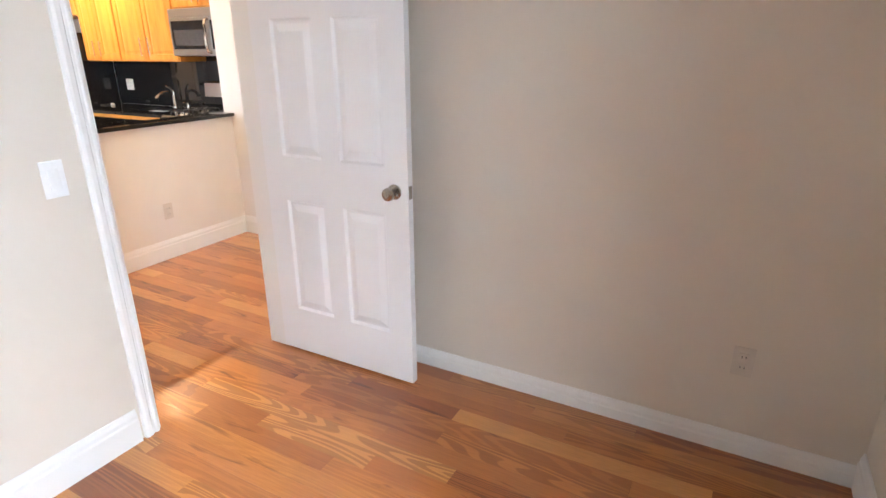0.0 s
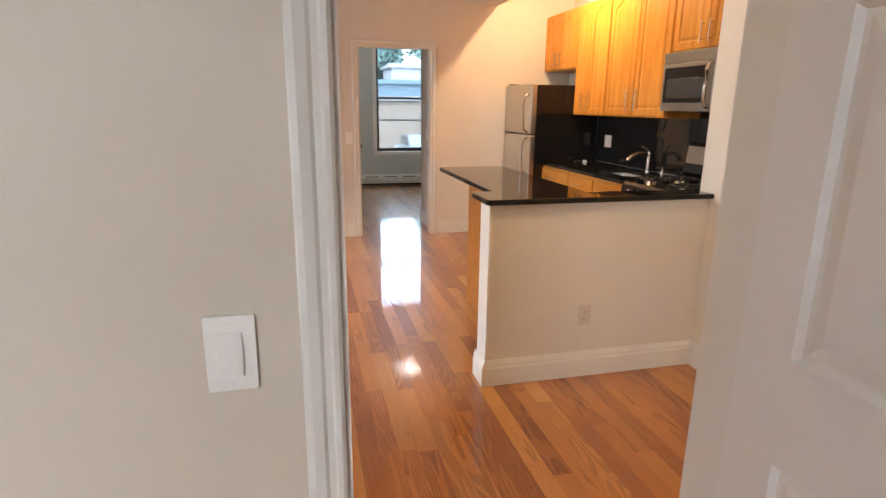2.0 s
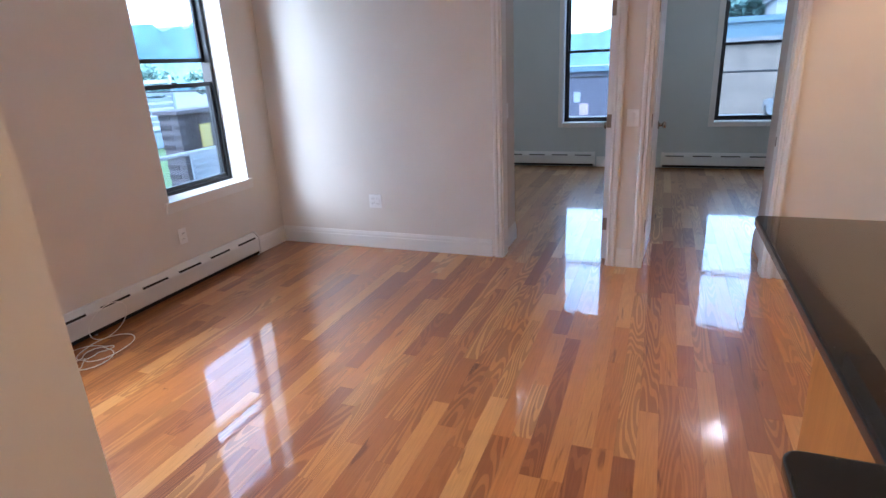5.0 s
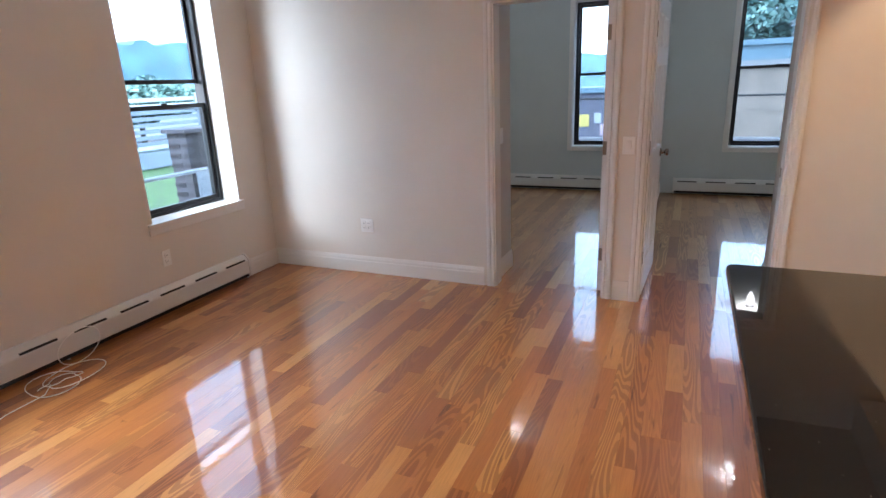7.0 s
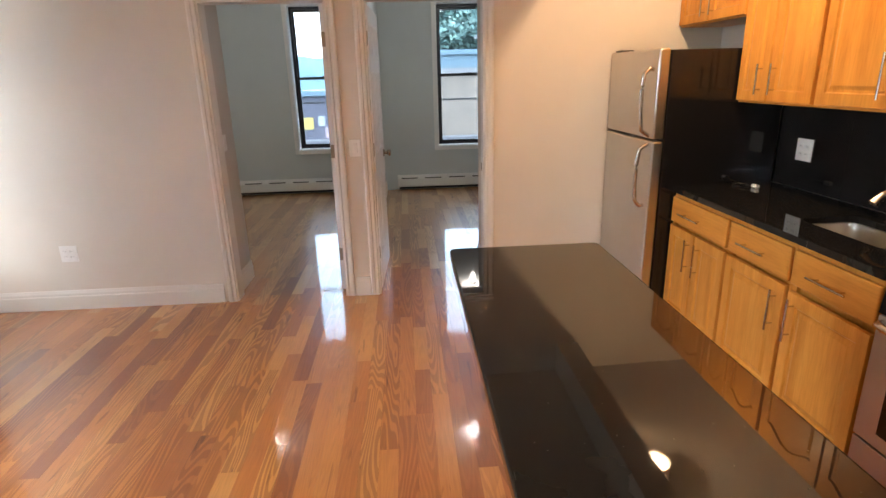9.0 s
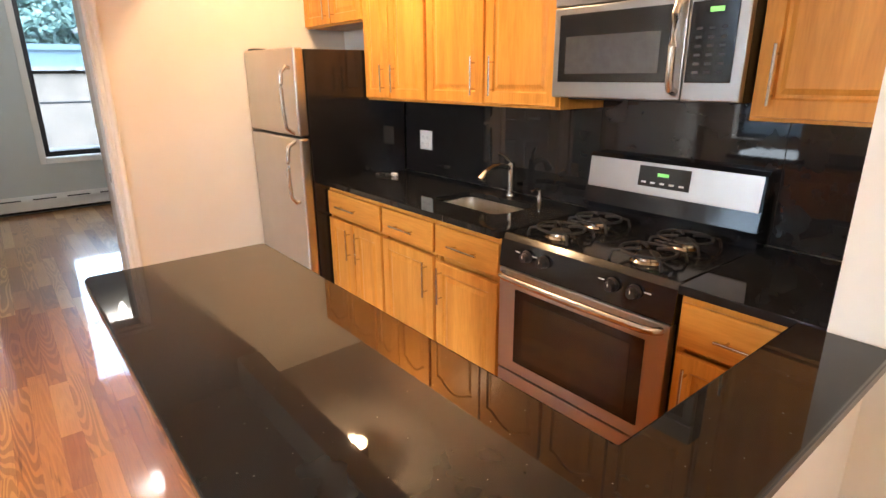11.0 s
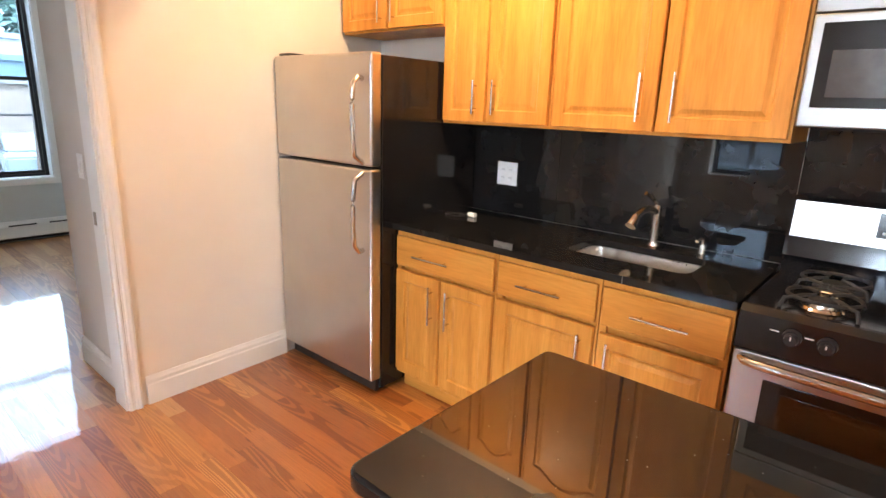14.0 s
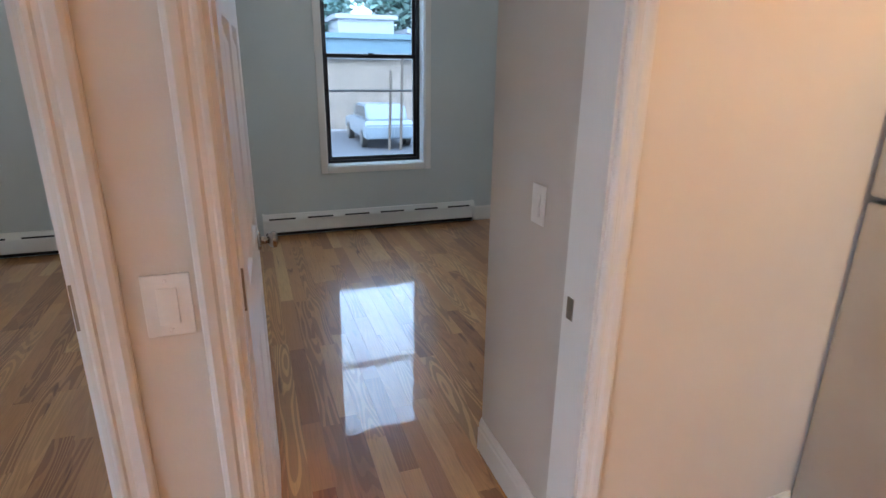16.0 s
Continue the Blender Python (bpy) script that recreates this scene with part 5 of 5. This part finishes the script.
def tree(x, y, h, r, seed, label):
    """A tapered trunk with limbs and a crown of many leaf clumps."""
    t = thing("tree", (x, y, GZ), label, "tree")
    rn = random.Random(seed)
    bm = bmesh.new()
    add_cyl(bm, (x, y, GZ), (x, y, GZ + h * 0.5), 0.17, 0.09, 10)
    tips = []
    for k in range(9):
        a, e = rn.random() * 6.28, 0.3 + rn.random() * 0.6
        z0 = GZ + h * (0.3 + 0.25 * rn.random())
        p = (x + math.cos(a) * r * e, y + math.sin(a) * r * e, z0 + h * (0.15 + 0.3 * rn.random()))
        add_cyl(bm, (x, y, z0), p, 0.05, 0.015, 6)
        tips.append(p)
    part("trunk", bm, M_BARK, t)
    vs, fs = [], []
    for k in range(7000):
        u = Vector((rn.gauss(0, 1), rn.gauss(0, 1), rn.gauss(0, 1))).normalized()
        q = (0.45 + 0.55 * rn.random() ** 0.5) * (0.8 + 0.35 * noise.noise(u * 2.2 + Vector((seed, 0, 0))))
        c = Vector((x, y, GZ + h * 0.66)) + Vector((u.x * r * q, u.y * r * q, u.z * h * 0.36 * q))
        d = Vector((rn.gauss(0, 1), rn.gauss(0, 1), rn.gauss(0, 0.6))).normalized() * (0.035 + 0.045 * rn.random()) * r
        e = d.cross(Vector((rn.gauss(0, 1), rn.gauss(0, 1), rn.gauss(0, 1)))).normalized() * d.length * 0.5
        n = len(vs)
        vs.extend(tuple(w) for w in (c - d, c + e, c + d, c - e))
        fs.append((n, n + 1, n + 2, n + 3))
    me = bpy.data.meshes.new("crown")
    me.from_pydata(vs, [], fs)
    me.materials.append(M_LEAF)
    cr = new("crown", me)
    cr.parent = t
    cr.matrix_parent_inverse = Matrix.Translation((-x, -y, -GZ))
    return t


# both far hills carry the haze of distance as a pale teal base colour
M_HILL = plain("haze_tinted_wooded_hill", (0.17, 0.30, 0.36), 0.95, spread=0.3, scale=0.35)
HILL = [(x, 11.5 + 4.0 * noise.noise((x * 0.045, 1.7, 0.3)) + 1.6 * noise.noise((x * 0.22, 4.1, 0.9)) + 0.7 * noise.noise((x * 0.6, 7.7, 0.2))) for x in range(-260, 41)]
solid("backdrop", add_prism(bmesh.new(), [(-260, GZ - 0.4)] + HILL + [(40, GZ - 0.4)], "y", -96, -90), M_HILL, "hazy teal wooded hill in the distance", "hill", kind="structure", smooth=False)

WEST = [(y, 6.3 + 2.2 * noise.noise((y * 0.05, 2.7, 0.3)) + 1.1 * noise.noise((y * 0.25, 4.4, 0.9))) for y in range(-150, 151)]
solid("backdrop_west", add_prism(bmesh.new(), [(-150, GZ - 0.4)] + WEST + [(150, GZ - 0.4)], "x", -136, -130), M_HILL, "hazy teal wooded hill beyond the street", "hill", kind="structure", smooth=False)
TL = "leafy green street tree with a broad crown"
for i, (x, y, h, r) in enumerate(((-48, 15, 13, 5.5), (-47, 6, 10, 4.5), (-50, 24, 14, 6), (-45, 1.2, 8, 2.6), (-17, -24, 3.8, 3.0), (-11, -26, 3.8, 3.2), (-25, -26, 3.9, 3.6), (-33, -24, 3.7, 3.6), (-21, -33, 4.4, 4.4), (-15, -21.5, 3.4, 2.2))):
    tree(x, y, h, r, i + 3, TL)


def building(name, x0, x1, y0, y1, h, mat, roofmat, label, side, wins=0):
    """A plain low building with a parapet roof and real window recesses on one side."""
    t = thing(name, ((x0 + x1) / 2, (y0 + y1) / 2, GZ), label, "building")
    part("wall", box(x0, x1, y0, y1, GZ, GZ + h), mat, t)
    part("roof", box(x0 - 0.2, x1 + 0.2, y0 - 0.2, y1 + 0.2, GZ + h, GZ + h + 0.25), roofmat, t)
    for k in range(wins):
        y = y0 + (y1 - y0) * (k + 0.5) / wins
        w = part("window", box(x1 + 0.0, x1 + 0.05, y - 0.5, y + 0.5, GZ + 1.0, GZ + 2.2), M_TRIM, t)
        part("pane", box(x1 + 0.051, x1 + 0.06, y - 0.42, y + 0.42, GZ + 1.08, GZ + 2.12), M_CARG, w)
    return t


bg_wall = thing("notice_board", (-30.9, -2.0, GZ), "yellow and white notices fixed to a violet-grey wall", "notices")
part("board", box(-30.995, -30.96, -2.78, -2.28, -0.8, -0.22, 0.01), M_YEL, bg_wall, "yellow notice")
part("board", box(-30.995, -30.96, -2.03, -1.70, -0.65, -0.15, 0.01), M_WHITEW, bg_wall, "pale notice")
part("board", box(-30.995, -30.96, -1.74, -1.30, -1.25, -0.70, 0.01), M_PINK, bg_wall, "pale pink notice")
building("garage", -34, -31, 3.3, 30, 3.0, M_TAN, M_CONC, "long low tan stucco garage across the street", 1)
building("shed", -37.5, -34.6, 4, 11.6, 4.0, M_BLUEM, M_BLUEM, "low blue-grey metal shed behind the garage", 1)
building("warehouse", -44, -40, 7.6, 10.9, 5.3, M_WHITEW, M_WHITEW, "white box-shaped building behind the shed", 1)
building("house", -43, -40, 11.9, 14.0, 4.6, M_REDW, M_WHITEW, "small dull red house with white trim", 1, 1)
building("brick_building", -34, -31, -14, 2.6, 2.1, M_VIOLET, M_BLUEM, "low violet-grey building across the street", 1)


def car(x, y, turn, mat, label):
    """A parked car: body, cabin, glass and wheels."""
    t = thing("car", (0, 0, 0), label, "car")
    bm = bmesh.new()
    add_prism(bm, [(-2.1, 0.35), (2.1, 0.35), (2.15, 0.6), (2.0, 0.82), (1.1, 0.92), (-1.9, 0.95), (-2.12, 0.8)], "x", -0.85, 0.85)
    bmesh.ops.bevel(bm, geom=bm.edges[:], offset=0.05, segments=2, affect="EDGES")
    part("body", bm, mat, t)
    bm = bmesh.new()
    add_prism(bm, [(-1.75, 0.94), (1.0, 0.92), (0.4, 1.42), (-1.3, 1.46)], "x", -0.72, 0.72)
    bmesh.ops.bevel(bm, geom=bm.edges[:], offset=0.05, segments=2, affect="EDGES")
    part("cabin", bm, mat, t)
    part("windscreen", add_prism(bmesh.new(), [(0.93, 0.98), (0.95, 0.98), (0.47, 1.38), (0.44, 1.38)], "x", -0.62, 0.62), M_CARG, t)
    for sx in (-1, 1):
        part("side_window", add_prism(bmesh.new(), [(-1.5, 1.0), (0.75, 0.99), (0.33, 1.36), (-1.2, 1.39)], "x", sx * 0.722 - 0.004, sx * 0.722 + 0.004), M_CARG, t)
        for wy in (-1.3, 1.3):
            w = part("wheel", add_cyl(bmesh.new(), (sx * 0.68, wy, 0.32), (sx * 0.87, wy, 0.32), 0.32, n=20), M_TYRE, t)
            part("rim", add_cyl(bmesh.new(), (sx * 0.871, wy, 0.32), (sx * 0.885, wy, 0.32), 0.2, n=16), M_CHROME, w)
    t.matrix_basis = pose(x, y, GZ + 0.012, 0, 0, turn)
    return t


car(-26.3, 6.7, 90, M_CARW, "pale blue-white car parked across the street")
car(-24.5, 17.0, 5, M_CARW, "white car parked along the street")
for i, (py, ph) in enumerate(((6.6, 2.6), (7.0, 3.1), (7.9, 2.2))):
    solid("street_post", add_cyl(bmesh.new(), (-24.0, py, GZ + 0.012), (-24.0, py + 0.1, GZ + ph), 0.05, n=8), M_BARK, "thin dark post at the kerb", "post", "street posts")
solid("overhead_wire", add_cyl(bmesh.new(), (-15.0, -30, 1.15), (-15.0, 40, 1.0), 0.02, n=6), M_TYRE, "thin dark wire strung along the street", "wire")
solid("wire_pole", add_cyl(bmesh.new(), (-15.0, -30, GZ), (-15.0, -30, 1.6), 0.08, n=8), M_BARK, "wooden pole holding the street wire", "pole")
solid("wire_pole", add_cyl(bmesh.new(), (-15.0, 40, GZ), (-15.0, 40, 1.6), 0.08, n=8), M_BARK, "wooden pole holding the street wire", "pole")

# yard seen from the living room: brick pier, pale container, rail
pier = thing("brick_pier", (-8.8, -4.4, GZ), "dark brick pier with a concrete cap and pale vent", "brick pier")
M_MORT = plain("dark_mortar", (0.10, 0.09, 0.10), 0.9)
PX0, PX1, PY0, PY1 = -9.7, -8.2, -4.40, -4.05
part("core", box(PX0 + 0.006, PX1 - 0.006, PY0 + 0.006, PY1 - 0.006, GZ, 1.02), M_MORT, pier)
part("cap", box(PX0 - 0.05, PX1 + 0.05, PY0 - 0.05, PY1 + 0.05, 1.0201, 1.075, 0.01), M_MORT, pier)
bx_mesh = mesh_of(box(0, 0.205, 0, 0.10, 0, 0.058, 0.002, 1), M_BRICK, False)
by_mesh = mesh_of(box(0, 0.10, 0, 0.205, 0, 0.058, 0.002, 1), M_BRICK, False)
z, row, nb = 1.02 - 0.068, 0, 0
while z > GZ + 0.6 and nb < 330:
    x = PX0 - (0.107 if row % 2 else 0)
    while x < PX1 - 0.05:
        if x >= PX0 - 0.001 and x + 0.205 <= PX1 + 0.01:
            b = new("brick", bx_mesh)
            b.location = (x, PY1 - 0.096, z)
            b.parent = pier
            b.matrix_parent_inverse = Matrix.Translation((8.8, 4.4, -GZ))
            nb += 1
        x += 0.215
    yy = PY0 + (0.107 if row % 2 else 0.0)
    while yy < PY1 - 0.30:
        b = new("brick", by_mesh)
        b.location = (PX1 - 0.096, yy, z)
        b.parent = pier
        b.matrix_parent_inverse = Matrix.Translation((8.8, 4.4, -GZ))
        nb += 1
        yy += 0.215
    z -= 0.068
    row += 1
vt = part("vent", box(-8.80, -8.27, PY1 + 0.005, PY1 + 0.03, -0.08, 0.47, 0.004), M_WHITEW, pier, "white louvred vent")
for k in range(6):
    part("slat", box(-8.76, -8.31, PY1 + 0.0305, PY1 + 0.05, -0.05 + k * 0.085, -0.01 + k * 0.085, 0.004), M_WHITEW, vt)
part("notice", box(-8.75, -8.55, PY1 + 0.003, PY1 + 0.02, 0.53, 0.86, 0.004), M_YEL, pier, "faded yellow notice")
tank = thing("container", (-18.0, -17.5, GZ), "long pale grey container standing on the lawn", "container")
part("box", box(-28, -8.0, -18.3, -17.0, GZ + 0.031, -0.56, 0.06, 3), M_WHITEW, tank)
part("lid", box(-28.05, -7.95, -18.35, -16.95, -0.559, -0.50, 0.02), M_WHITEW, tank)
rail = thing("guard_rail", (-5.5, -2.2, GZ), "pale round guard rail outside the window", "rail")
part("bar", add_cyl(bmesh.new(), (-9.0, -2.2, 0.80), (-2.0, -2.2, 0.80), 0.02, n=10), M_WHITEW, rail)
for x in (-8.9, -3.6):
    part("post", add_cyl(bmesh.new(), (x, -2.2, GZ), (x, -2.2, 0.7801), 0.02, n=10), M_WHITEW, rail)
fence = thing("slat_fence", (-19, -20.5, GZ), "white horizontal slat fence under the trees", "fence")
for k in range(9):
    part("slat", box(-24, -15.6, -20.52, -20.48, GZ + 0.3 + k * 0.28, GZ + 0.48 + k * 0.28), M_WHITEW, fence)
for x in (-23.9, -20, -15.7):
    part("post", box(x - 0.05, x + 0.05, -20.47, -20.37, GZ, GZ + 2.9), M_WHITEW, fence)

# ---- floor planks: strips along x, in rows, with random joints ----
def plank_mesh(length, w=0.0827, t=0.016):
    c = 0.0003
    bm = bmesh.new()
    top = [bm.verts.new(p) for p in ((c, c, 0), (length - c, c, 0), (length - c, w - c, 0), (c, w - c, 0))]
    low = [bm.verts.new(p) for p in ((0, 0, -0.0002), (length, 0, -0.0002), (length, w, -0.0002), (0, w, -0.0002))]
    bot = [bm.verts.new(p) for p in ((0, 0, -t), (length, 0, -t), (length, w, -t), (0, w, -t))]
    bm.faces.new(top)
    for a, b in ((top, low), (low, bot)):
        for k in range(4):
            bm.faces.new((a[k], b[k], b[(k + 1) % 4], a[(k + 1) % 4]))
    bmesh.ops.recalc_face_normals(bm, faces=bm.faces[:])
    return bm


LENGTHS = [0.42, 0.55, 0.7, 0.85, 1.0, 1.15, 1.3]
plank_data = {L: mesh_of(plank_mesh(L), M_FLOOR, False) for L in LENGTHS}
rnd = random.Random(11)
ROW = 0.083
far = {"living": ([], []), "bedroom": ([], [])}
near = 0
y = -1.731
while y < 4.6:
    x = -10.76 - rnd.random() * 0.8
    while x < 1.65:
        L = rnd.choice(LENGTHS)
        if x + L > 1.7:
            L = max(0.05, 1.7 - x)
        pale = x + L / 2 < -6.6
        use_part = L in plank_data and (-5.6 < x < -2.9 and 0.2 < y < 2.35 or -2.9 <= x < -0.6 and 1.4 < y < 3.5)
        if use_part and near < 300:
            ob = new("plank", plank_data[L])
            ob.location = (x, y, 0)
            ob.parent = floor
            near += 1
        else:
            far_v, far_f = far["bedroom" if pale else "living"]
            bm = plank_mesh(L)
            n = len(far_v)
            bm.verts.index_update()
            far_v.extend((v.co.x + x, v.co.y + y, v.co.z) for v in bm.verts)
            far_f.extend([n + v.index for v in f.verts] for f in bm.faces)
            bm.free()
        x += L + 0.0003
    y += ROW
for room, varnish in (("living", M_FLOOR), ("bedroom", M_PALE)):
    me = bpy.data.meshes.new("planks")
    me.from_pydata(far[room][0], [], far[room][1])
    me.materials.append(varnish)
    fp = new("planks", me)
    fp.parent = floor
    tagged(fp, "pale natural oak strips" if room == "bedroom" else "", kind="stuff")
